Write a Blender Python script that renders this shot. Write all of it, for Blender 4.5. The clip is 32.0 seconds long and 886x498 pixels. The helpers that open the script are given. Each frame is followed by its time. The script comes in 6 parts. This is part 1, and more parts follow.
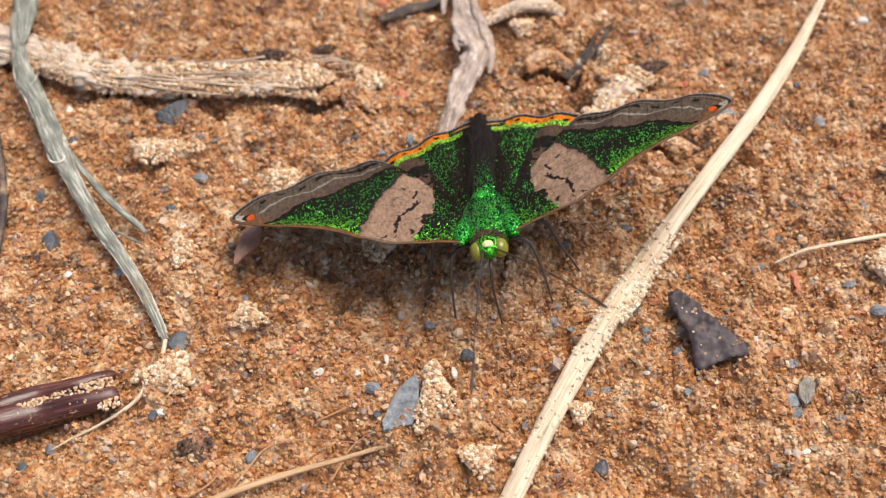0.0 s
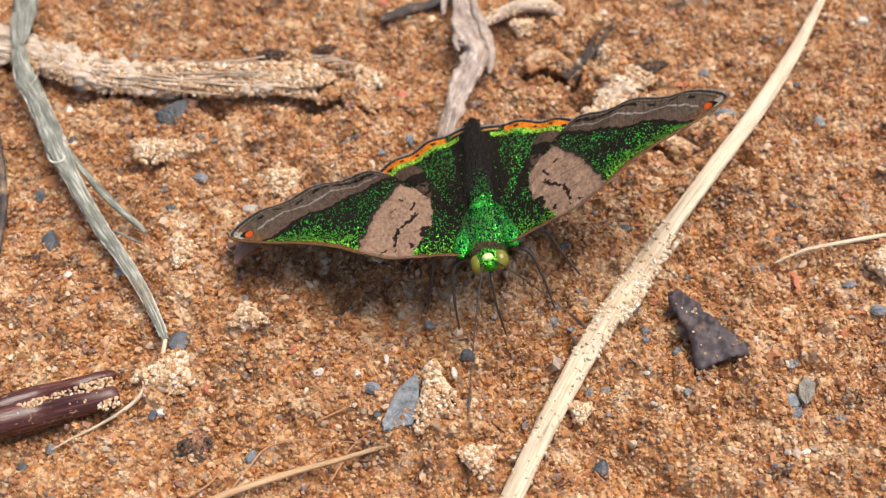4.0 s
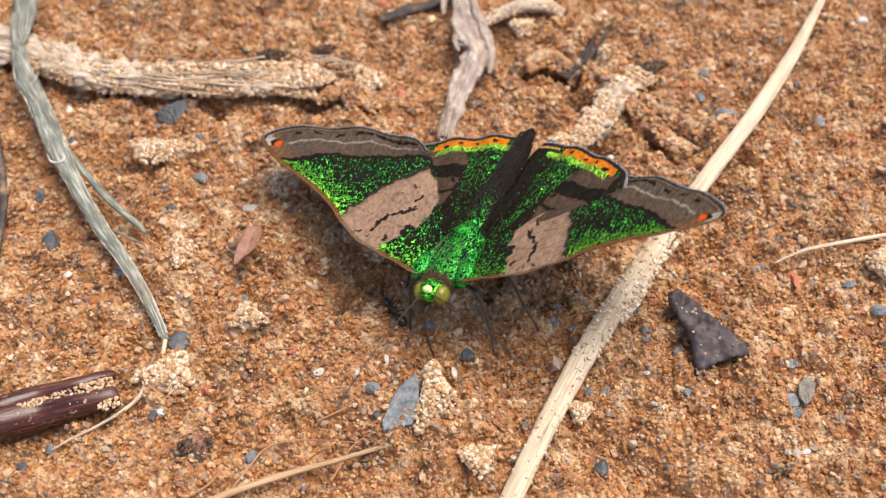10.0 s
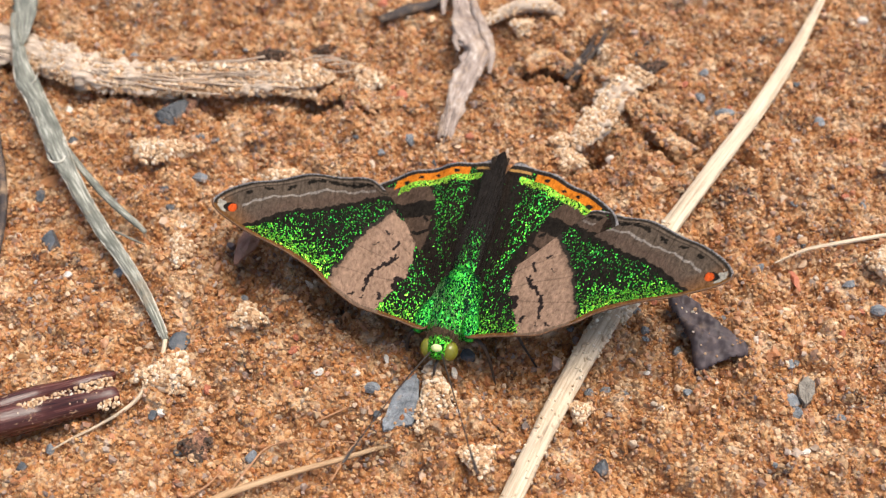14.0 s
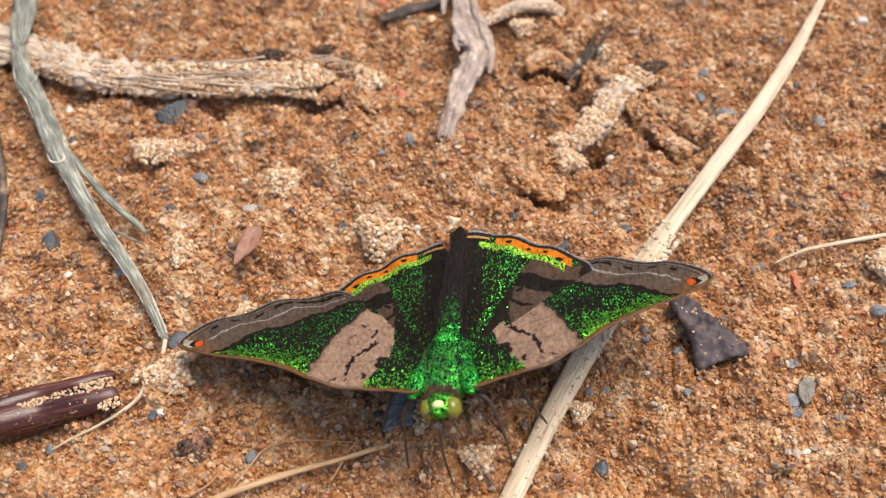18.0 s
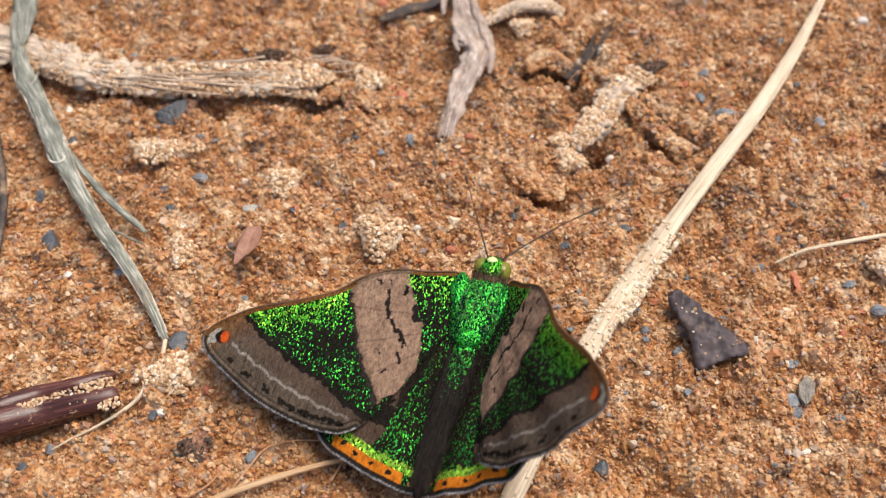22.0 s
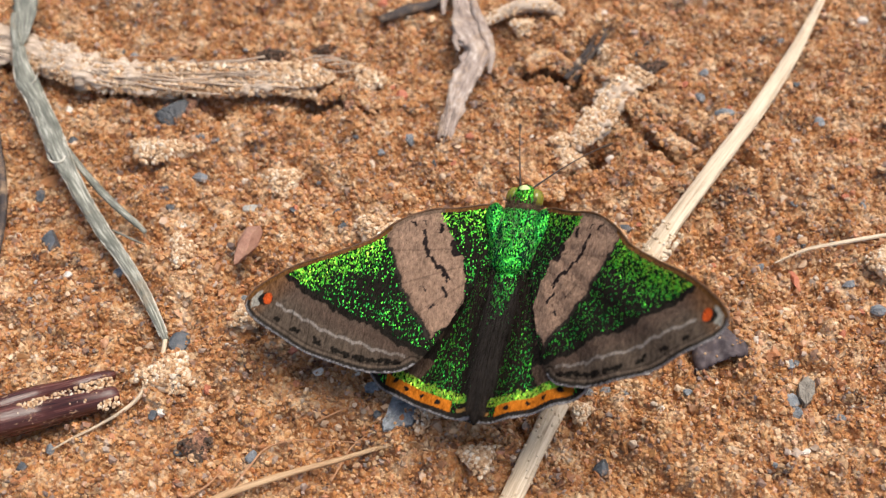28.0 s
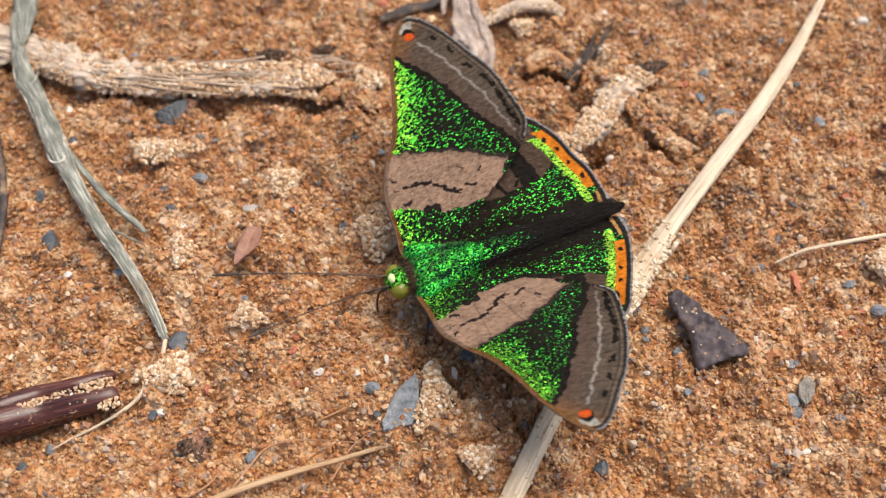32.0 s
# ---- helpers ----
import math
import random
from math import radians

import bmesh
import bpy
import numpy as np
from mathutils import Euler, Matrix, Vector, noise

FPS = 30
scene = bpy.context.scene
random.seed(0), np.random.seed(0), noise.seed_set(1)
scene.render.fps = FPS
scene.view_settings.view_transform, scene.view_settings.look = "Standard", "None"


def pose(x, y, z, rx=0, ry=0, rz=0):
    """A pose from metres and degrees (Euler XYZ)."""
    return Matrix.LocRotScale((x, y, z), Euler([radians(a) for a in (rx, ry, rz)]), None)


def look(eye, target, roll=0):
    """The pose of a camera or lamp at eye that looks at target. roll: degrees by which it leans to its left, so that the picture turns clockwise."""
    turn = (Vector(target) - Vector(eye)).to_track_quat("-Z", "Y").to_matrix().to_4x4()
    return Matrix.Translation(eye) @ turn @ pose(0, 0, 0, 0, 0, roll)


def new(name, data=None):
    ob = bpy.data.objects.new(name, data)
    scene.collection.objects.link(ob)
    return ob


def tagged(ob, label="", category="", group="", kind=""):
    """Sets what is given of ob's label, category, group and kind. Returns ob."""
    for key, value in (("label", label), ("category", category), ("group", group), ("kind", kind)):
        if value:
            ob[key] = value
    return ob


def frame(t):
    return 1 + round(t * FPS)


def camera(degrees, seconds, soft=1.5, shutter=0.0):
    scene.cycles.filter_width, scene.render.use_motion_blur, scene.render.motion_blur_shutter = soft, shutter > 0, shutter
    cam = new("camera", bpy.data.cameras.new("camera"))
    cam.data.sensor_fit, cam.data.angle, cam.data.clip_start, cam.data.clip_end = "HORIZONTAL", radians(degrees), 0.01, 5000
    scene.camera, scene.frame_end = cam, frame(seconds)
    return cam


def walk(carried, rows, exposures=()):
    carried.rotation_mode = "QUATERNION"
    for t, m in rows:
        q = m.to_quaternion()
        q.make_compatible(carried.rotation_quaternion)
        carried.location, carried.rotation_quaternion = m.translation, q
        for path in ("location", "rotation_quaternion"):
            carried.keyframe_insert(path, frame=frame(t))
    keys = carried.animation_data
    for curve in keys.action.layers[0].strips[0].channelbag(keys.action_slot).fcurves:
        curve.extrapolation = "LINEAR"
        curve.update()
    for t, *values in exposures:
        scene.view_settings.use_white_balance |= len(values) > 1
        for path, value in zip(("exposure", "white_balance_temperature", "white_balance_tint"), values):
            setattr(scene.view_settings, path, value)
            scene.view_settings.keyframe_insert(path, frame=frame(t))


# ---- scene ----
MM = 0.001
TILT = 54.0
REACH = 74.73 * MM
EYE = (0.0, -REACH * math.cos(radians(TILT)), REACH * math.sin(radians(TILT)))
cam = camera(40.0, 32.0, soft=1.25, shutter=0.4)
STAND = look(EYE, (0, 0, 0))
cam.data.dof.use_dof = True
cam.data.dof.focus_distance, cam.data.dof.aperture_fstop = 0.069, 58.0
walk(cam, [(0.0, STAND), (32.0, STAND)], exposures=[(0.0, 0.28, 6500, 10), (12.0, 0.32, 6500, 10), (25.0, 0.18, 6500, 10), (32.0, 0.21, 6500, 10)])

# ---------------------------------------------------------------- light
SUN_EL, SUN_AZ = 70.0, 60.0          # degrees; azimuth from +y towards +x
world = bpy.data.worlds.new("bright_overcast")
scene.world = world
world.use_nodes = True
wn = world.node_tree
sky = wn.nodes.new("ShaderNodeTexSky")
sky.sky_type, sky.sun_disc = "NISHITA", False
sky.sun_elevation, sky.sun_rotation = radians(SUN_EL), radians(SUN_AZ)
sky.air_density, sky.dust_density, sky.ozone_density = 1.0, 4.0, 1.0
background = wn.nodes["Background"]
background.inputs["Strength"].default_value = 0.15
wn.links.new(sky.outputs[0], background.inputs["Color"])
sun = new("sun", bpy.data.lights.new("sun", "SUN"))
sun.data.energy, sun.data.angle, sun.data.color = 2.95, radians(44), (1.0, 0.94, 0.835)
sun_dir = Vector((math.sin(radians(SUN_AZ)) * math.cos(radians(SUN_EL)), math.cos(radians(SUN_AZ)) * math.cos(radians(SUN_EL)), math.sin(radians(SUN_EL))))
sun.matrix_basis = look(sun_dir * 3, (0, 0, 0))


# ---------------------------------------------------------------- node helpers
class Nodes:
    """A small writer for node materials."""

    def __init__(self, name):
        self.m = bpy.data.materials.new(name)
        self.m.use_nodes = True
        self.t = self.m.node_tree
        self.bsdf = self.t.nodes["Principled BSDF"]

    def add(self, kind):
        return self.t.nodes.new(kind)

    def put(self, socket, value):
        if isinstance(value, bpy.types.NodeSocket):
            self.t.links.new(value, socket)
        elif isinstance(value, (tuple, list)) and len(value) == 3 and socket.type == "RGBA":
            socket.default_value = (*value, 1)
        else:
            socket.default_value = value

    def set(self, **values):
        for key, value in values.items():
            self.put(self.bsdf.inputs[key.replace("_", " ")], value)

    def coords(self, kind="Object"):
        return self.add("ShaderNodeTexCoord").outputs[kind]

    def scaled(self, vector, scale):
        node = self.add("ShaderNodeMapping")
        self.put(node.inputs["Vector"], vector)
        self.put(node.inputs["Scale"], scale)
        return node.outputs[0]

    def noise(self, vector, scale, detail=4.0, rough=0.6, out=0):
        node = self.add("ShaderNodeTexNoise")
        for key, value in (("Vector", vector), ("Scale", scale), ("Detail", detail), ("Roughness", rough)):
            self.put(node.inputs[key], value)
        return node.outputs[out]

    def voronoi(self, vector, scale, feature="F1"):
        node = self.add("ShaderNodeTexVoronoi")
        node.feature = feature
        self.put(node.inputs["Vector"], vector)
        self.put(node.inputs["Scale"], scale)
        return node

    def ramp(self, fac, stops, mode="LINEAR"):
        node = self.add("ShaderNodeValToRGB")
        node.color_ramp.interpolation = mode
        e = node.color_ramp.elements
        while len(e) < len(stops):
            e.new(0.5)
        for one, (at, colour) in zip(e, stops):
            one.position, one.color = at, (*colour, 1)
        self.put(node.inputs[0], fac)
        return node.outputs[0]

    def math(self, op, a, b=0.0):
        node = self.add("ShaderNodeMath")
        node.operation = op
        self.put(node.inputs[0], a)
        self.put(node.inputs[1], b)
        return node.outputs[0]

    def mix(self, fac, a, b, blend="MIX"):
        node = self.add("ShaderNodeMix")
        node.data_type, node.blend_type = "RGBA", blend
        self.put(node.inputs[0], fac)
        self.put(node.inputs[6], a)
        self.put(node.inputs[7], b)
        return node.outputs[2]

    def bump(self, height, strength=0.4, distance=0.0001):
        node = self.add("ShaderNodeBump")
        self.put(node.inputs["Height"], height)
        self.put(node.inputs["Strength"], strength)
        self.put(node.inputs["Distance"], distance)
        self.put(self.bsdf.inputs["Normal"], node.outputs[0])
        return node.outputs[0]

    def attribute(self, name, out="Fac"):
        node = self.add("ShaderNodeAttribute")
        node.attribute_name = name
        return node.outputs[out]


def local_tone(n, c):
    """Patches of soil a millimetre or so wide: dark humus, orange clay, ochre and cream sand."""
    blot = n.noise(c, 620, 4, 0.62)
    wide = n.noise(c, 130, 3, 0.6)
    mixed = n.math("ADD", n.math("MULTIPLY", blot, 0.72), n.math("MULTIPLY", wide, 0.28))
    return n.ramp(mixed, [(0.36, (0.03, 0.018, 0.013)), (0.425, (0.15, 0.058, 0.024)), (0.47, (0.44, 0.165, 0.04)), (0.515, (0.40, 0.185, 0.07)), (0.565, (0.60, 0.38, 0.20)), (0.64, (0.78, 0.60, 0.41))])


def ground_material():
    n = Nodes("damp_sand")
    c = n.coords()
    fine = n.noise(c, 2600, 5, 0.7)
    cells = n.voronoi(c, 3600)
    split = n.add("ShaderNodeSeparateColor")
    n.put(split.inputs[0], cells.outputs["Color"])
    speck = n.ramp(split.outputs[0], [(0.0, (0.05, 0.026, 0.018)), (0.2, (0.20, 0.08, 0.03)), (0.45, (0.42, 0.17, 0.05)), (0.7, (0.50, 0.27, 0.10)), (0.9, (0.60, 0.43, 0.26)), (1.0, (0.12, 0.14, 0.17))])
    n.set(Base_Color=n.mix(0.5, local_tone(n, c), speck), Roughness=n.ramp(fine, [(0.3, (0.5,) * 3), (0.7, (0.9,) * 3)]))
    n.bump(n.math("ADD", n.math("MULTIPLY", cells.outputs["Distance"], -0.8), fine), 0.9, 0.0002)
    return n.m


def grain_material(name, stops, rough=0.55, spread=0.25, local=0.0):
    """Each grain takes its own tone and some of the soil's round it; fine mottling within the grain."""
    n = Nodes(name)
    g = n.add("ShaderNodeNewGeometry")
    c = n.coords()
    tone = n.ramp(g.outputs["Random Per Island"], stops)
    mott = n.noise(c, 5200, 3, 0.6)
    tone = n.mix(spread, tone, n.ramp(mott, [(0.3, (0.16, 0.06, 0.025)), (0.7, (0.72, 0.5, 0.3))]))
    if local:
        tone = n.mix(local, tone, local_tone(n, c))
    n.set(Base_Color=tone, Roughness=n.ramp(mott, [(0.35, (rough - 0.2,) * 3), (0.65, (rough + 0.25,) * 3)]))
    n.bump(mott, 0.6, 0.00006)
    return n.m


def stone_material(name, dark, light, rough=0.6, scale=1500):
    n = Nodes(name)
    c = n.coords()
    f = n.noise(c, scale, 6, 0.7)
    f2 = n.noise(c, scale * 4, 3, 0.6)
    dust = n.noise(c, 900, 4, 0.7)
    tone = n.mix(n.ramp(dust, [(0.58, (0,) * 3), (0.72, (0.75,) * 3)]), n.ramp(f, [(0.3, dark), (0.7, light)]), (0.42, 0.25, 0.13))
    n.set(Base_Color=tone, Roughness=n.ramp(f2, [(0.3, (rough - 0.15,) * 3), (0.7, (rough + 0.2,) * 3)]))
    n.bump(n.math("ADD", f, n.math("MULTIPLY", f2, 0.5)), 0.7, 0.00012)
    return n.m


def fibre_material(name, dark, mid, light, rough=0.6, dirt=0.4, transmit=0.0, streak=(350, 9000)):
    """Dry plant matter: streaks along the UV's first axis, dirt in patches."""
    n = Nodes(name)
    uv = n.coords("UV")
    c = n.coords()
    s = n.noise(n.scaled(uv, (streak[0], streak[1], 1)), 1.0, 5, 0.65)
    s2 = n.noise(n.scaled(uv, (streak[0] * 0.25, streak[1] * 0.35, 1)), 1.0, 3, 0.6)
    d = n.noise(c, 1100, 5, 0.7)
    d2 = n.noise(c, 260, 3, 0.5)
    tone = n.ramp(n.math("ADD", n.math("MULTIPLY", s, 0.6), n.math("MULTIPLY", s2, 0.4)), [(0.33, dark), (0.5, mid), (0.66, light)])
    soil = n.ramp(d, [(0.35, (0.33, 0.16, 0.07)), (0.65, (0.5, 0.33, 0.18))])
    mask = n.ramp(n.math("ADD", n.math("MULTIPLY", d, 0.5), n.math("MULTIPLY", d2, 0.5)), [(0.56 - 0.1 * dirt, (0,) * 3), (0.70 - 0.1 * dirt, (dirt,) * 3)])
    n.set(Base_Color=n.mix(mask, tone, soil), Roughness=n.ramp(s, [(0.3, (rough - 0.12,) * 3), (0.7, (rough + 0.2,) * 3)]))
    if transmit:
        n.set(Subsurface_Weight=transmit, Subsurface_Radius=(0.0006, 0.0006, 0.0004), Subsurface_Scale=1.0)
    n.bump(n.math("ADD", s, n.math("MULTIPLY", d, 0.5)), 0.6, 0.00012)
    return n.m


def pod_material():
    n = Nodes("glossy_brown_stem")
    uv = n.coords("UV")
    c = n.coords()
    s = n.noise(n.scaled(uv, (260, 5200, 1)), 1.0, 4, 0.6)
    d = n.noise(n.scaled(uv, (900, 2600, 1)), 1.0, 5, 0.75)
    tone = n.ramp(s, [(0.3, (0.022, 0.007, 0.005)), (0.5, (0.07, 0.02, 0.014)), (0.7, (0.17, 0.058, 0.04))])
    mask = n.ramp(d, [(0.60, (0,) * 3), (0.66, (1,) * 3)])
    n.set(Base_Color=n.mix(mask, tone, (0.5, 0.3, 0.16)), Roughness=n.mix(mask, n.ramp(s, [(0.3, (0.14,) * 3), (0.7, (0.34,) * 3)]), (0.9, 0.9, 0.9)))
    n.bump(n.math("ADD", s, n.math("MULTIPLY", mask, 1.2)), 0.5, 0.0001)
    return n.m


def scale_material(name):
    """Wing scales: a velvety ground tint, strewn with metallic green scales that each tilt their own way."""
    n = Nodes(name)
    c = n.coords()
    bend = n.noise(c, 900, 2, 0.5, 1)
    warp = n.add("ShaderNodeVectorMath")
    warp.operation = "MULTIPLY_ADD"
    n.put(warp.inputs[0], bend)
    warp.inputs[1].default_value = (0.0004,) * 3
    n.put(warp.inputs[2], c)
    cells = n.voronoi(n.scaled(warp.outputs[0], (1.12, 0.55, 1.12)), 15500)
    split = n.add("ShaderNodeSeparateColor")
    n.put(split.inputs[0], cells.outputs["Color"])
    tint = n.attribute("tint", "Color")
    sheen = n.attribute("sheen", "Fac")
    patch = n.noise(c, 1900, 3, 0.65)
    lit = n.math("LESS_THAN", split.outputs[0], n.math("MULTIPLY", sheen, n.math("ADD", 0.0, n.math("MULTIPLY", patch, 1.5))))
    core = n.math("LESS_THAN", cells.outputs["Distance"], 0.6)
    lit = n.math("MULTIPLY", lit, core)
    dim = n.math("LESS_THAN", split.outputs[1], n.math("MULTIPLY", sheen, 0.6))
    fuzz = n.noise(n.scaled(c, (5000, 2200, 5000)), 1.0, 3, 0.7)
    velvet = n.mix(0.6, tint, n.mix(1.0, tint, n.ramp(fuzz, [(0.3, (0.4,) * 3), (0.7, (1.7,) * 3)]), "MULTIPLY"))
    glow = n.attribute("warmth", "Fac")
    hue = n.math("ADD", n.math("MULTIPLY", split.outputs[1], 0.5), n.math("MULTIPLY", glow, 0.62))
    green = n.ramp(hue, [(0.0, (0.008, 0.20, 0.065)), (0.25, (0.025, 0.40, 0.045)), (0.55, (0.085, 0.60, 0.035)), (0.8, (0.20, 0.70, 0.035)), (1.0, (0.45, 0.72, 0.06))])
    n.set(Base_Color=n.mix(lit, n.mix(dim, velvet, (0.003, 0.022, 0.005)), green), Metallic=n.math("MULTIPLY", lit, 0.8), Roughness=n.mix(lit, (0.85,) * 3, (0.33,) * 3), Specular_IOR_Level=n.math("ADD", 0.02, n.math("MULTIPLY", lit, 0.45)))
    soft = n.bump(n.math("ADD", n.math("MULTIPLY", cells.outputs["Distance"], -0.3), n.math("MULTIPLY", fuzz, 0.5)), 0.6, 0.00008)
    own = n.add("ShaderNodeTexWhiteNoise")
    n.put(own.inputs["Vector"], cells.outputs["Position"])
    lean = n.add("ShaderNodeVectorMath")
    lean.operation = "MULTIPLY_ADD"
    n.put(lean.inputs[0], own.outputs["Color"])
    lean.inputs[1].default_value = (0.78,) * 3
    n.put(lean.inputs[2], soft)
    shift = n.add("ShaderNodeVectorMath")
    shift.operation = "SUBTRACT"
    n.put(shift.inputs[0], lean.outputs[0])
    shingle = n.add("ShaderNodeVectorTransform")
    shingle.vector_type, shingle.convert_from, shingle.convert_to = "NORMAL", "OBJECT", "WORLD"
    shingle.inputs[0].default_value = (0.0, 0.9, 0.45)      # the scales overlap towards the tail
    turn = n.add("ShaderNodeVectorMath")
    turn.operation = "MULTIPLY_ADD"
    n.put(turn.inputs[0], shingle.outputs[0])
    turn.inputs[1].default_value = (0.04,) * 3
    turn.inputs[2].default_value = (0.39,) * 3
    n.put(shift.inputs[1], turn.outputs[0])
    unit = n.add("ShaderNodeVectorMath")
    unit.operation = "NORMALIZE"
    n.put(unit.inputs[0], shift.outputs[0])
    n.put(n.bsdf.inputs["Normal"], unit.outputs[0])
    return n.m


def plain_material(name, colour, rough=0.5, vary=0.35, scale=2500, bump=0.3, **more):
    n = Nodes(name)
    f = n.noise(n.coords(), scale, 5, 0.65)
    lo, hi = tuple(v * (1 - vary) for v in colour), tuple(min(1, v * (1 + vary)) for v in colour)
    n.set(Base_Color=n.ramp(f, [(0.3, lo), (0.7, hi)]), Roughness=rough, **more)
    n.bump(f, bump, 0.00006)
    return n.m


GRAIN_TONES = [(0.0, (0.03, 0.018, 0.014)), (0.07, (0.13, 0.055, 0.022)), (0.2, (0.32, 0.125, 0.036)), (0.38, (0.50, 0.21, 0.055)), (0.54, (0.52, 0.28, 0.10)),
               (0.68, (0.60, 0.40, 0.21)), (0.82, (0.72, 0.54, 0.34)), (0.88, (0.52, 0.16, 0.04)), (0.94, (0.26, 0.25, 0.24)), (0.985, (0.06, 0.072, 0.09)), (1.0, (0.85, 0.8, 0.7))]
GRIT_TONES = [(0.0, (0.06, 0.065, 0.075)), (0.06, (0.13, 0.145, 0.16)), (0.10, (0.27, 0.28, 0.29)), (0.14, (0.10, 0.045, 0.03)), (0.40, (0.36, 0.12, 0.045)), (0.55, (0.56, 0.24, 0.07)), (0.68, (0.58, 0.32, 0.12)), (0.82, (0.70, 0.50, 0.30)), (0.94, (0.78, 0.66, 0.50)), (1.0, (0.45, 0.11, 0.05))]
PALE_TONES = [(0.0, (0.3, 0.14, 0.05)), (0.3, (0.5, 0.3, 0.15)), (0.6, (0.64, 0.44, 0.26)), (0.85, (0.74, 0.58, 0.4)), (1.0, (0.82, 0.74, 0.6))]
M_GROUND = ground_material()
M_GRAIN = grain_material("sand_grains", GRAIN_TONES, 0.5, 0.14, 0.40)
M_GRIT = grain_material("grit", GRIT_TONES, 0.5, 0.2, 0.34)
M_PALE = grain_material("pale_grains", PALE_TONES, 0.6, 0.2)
CRUMB_TONES = [(0.0, (0.10, 0.04, 0.022)), (0.4, (0.22, 0.09, 0.05)), (0.8, (0.33, 0.155, 0.085)), (1.0, (0.45, 0.27, 0.16))]
CREAM_TONES = [(0.0, (0.42, 0.29, 0.17)), (0.4, (0.62, 0.48, 0.32)), (0.8, (0.74, 0.62, 0.46)), (1.0, (0.82, 0.74, 0.6))]
M_CREAM = grain_material("cream_grains", CREAM_TONES, 0.6, 0.12)
M_CRUMB = grain_material("clay_crumb", CRUMB_TONES, 0.7, 0.12)
HUMUS_SHADE_TONES = [(0.0, (0.012, 0.009, 0.008)), (0.5, (0.04, 0.022, 0.014)), (0.85, (0.10, 0.048, 0.026)), (1.0, (0.22, 0.11, 0.06))]
M_HUMUS_SHADE = grain_material("dark_humus_and_shade", HUMUS_SHADE_TONES, 0.8, 0.06)
M_SLATE = stone_material("blue_grey_slate", (0.065, 0.075, 0.085), (0.30, 0.315, 0.325), 0.6, 2200)
M_DARKSTONE = stone_material("dark_stone", (0.028, 0.033, 0.038), (0.12, 0.13, 0.14), 0.42)
M_WETSTONE = stone_material("dark_glassy_stone", (0.012, 0.014, 0.017), (0.065, 0.07, 0.075), 0.3)
M_PALESTONE = stone_material("pale_quartz", (0.55, 0.46, 0.36), (0.78, 0.74, 0.68), 0.4)
M_REDSTONE = stone_material("red_stone", (0.36, 0.09, 0.045), (0.52, 0.19, 0.10), 0.55)
M_ORANGESTONE = stone_material("orange_stone", (0.42, 0.15, 0.04), (0.55, 0.28, 0.12), 0.55)
M_FLAKE = stone_material("grey_brown_flake", (0.15, 0.125, 0.095), (0.29, 0.255, 0.205), 0.7)
M_ROSE = stone_material("pinkish_brown_stone", (0.24, 0.105, 0.065), (0.40, 0.215, 0.145), 0.75)
M_GREYCHIP = stone_material("pale_grey_stone", (0.27, 0.25, 0.21), (0.47, 0.44, 0.385), 0.55)
M_CLAY = stone_material("brown_clay", (0.17, 0.07, 0.04), (0.30, 0.14, 0.08), 0.75)
M_STRAW = fibre_material("pale_straw", (0.25, 0.16, 0.09), (0.63, 0.495, 0.34), (0.77, 0.655, 0.50), 0.55, 0.55)
M_TANSTRAW = fibre_material("tan_straw", (0.24, 0.12, 0.05), (0.46, 0.28, 0.14), (0.60, 0.43, 0.26), 0.5, 0.35)
M_RIM = fibre_material("pale_stalk_edge", (0.16, 0.14, 0.105), (0.46, 0.43, 0.35), (0.76, 0.71, 0.61), 0.45, 0.45, 0.0, (1400, 7000))
M_GRASS = fibre_material("dry_grey_grass", (0.062, 0.063, 0.045), (0.18, 0.178, 0.138), (0.60, 0.58, 0.48), 0.38, 0.35, 0.0, (700, 7000))
M_ROOT = fibre_material("weathered_root", (0.12, 0.078, 0.052), (0.50, 0.385, 0.285), (0.76, 0.63, 0.50), 0.7, 0.6, 0.0, (700, 6000))
M_DEADLEAF = fibre_material("grey_dead_leaf", (0.10, 0.066, 0.05), (0.34, 0.255, 0.205), (0.60, 0.51, 0.43), 0.55, 0.55, 0.0, (1100, 4200))
M_BLACKTWIG = fibre_material("black_twig", (0.016, 0.011, 0.010), (0.045, 0.032, 0.027), (0.11, 0.082, 0.068), 0.65, 0.6)
M_ROOTLET = fibre_material("thin_rootlet", (0.25, 0.11, 0.045), (0.42, 0.21, 0.10), (0.56, 0.34, 0.18), 0.6, 0.3)
M_BARK = fibre_material("dark_bark_flake", (0.026, 0.017, 0.018), (0.06, 0.043, 0.045), (0.13, 0.10, 0.10), 0.66, 0.35, 0.0, (1500, 2600))
M_POD = pod_material()
M_WING = scale_material("wing_scales")
M_EYE = plain_material("olive_eye", (0.17, 0.165, 0.015), 0.2, 0.25, 1500, 0.1)
M_CHITIN = plain_material("dark_brown_chitin", (0.035, 0.024, 0.018), 0.4)
M_LEG = plain_material("brown_leg", (0.05, 0.034, 0.024), 0.5, 0.5, 4000, 0.4)
M_GREENHAIR = plain_material("green_hair", (0.10, 0.23, 0.07), 0.4, 0.7, 3500, 0.3, Metallic=0.55)
M_FUR = plain_material("brown_fur", (0.075, 0.042, 0.018), 0.85, 0.5, 6000, 0.8)
M_PALESCALE = plain_material("pale_scales", (0.62, 0.72, 0.30), 0.5)
M_RIMWING = plain_material("brown_wing_edge", (0.10, 0.042, 0.012), 0.6, 0.4, 3000, 0.4)
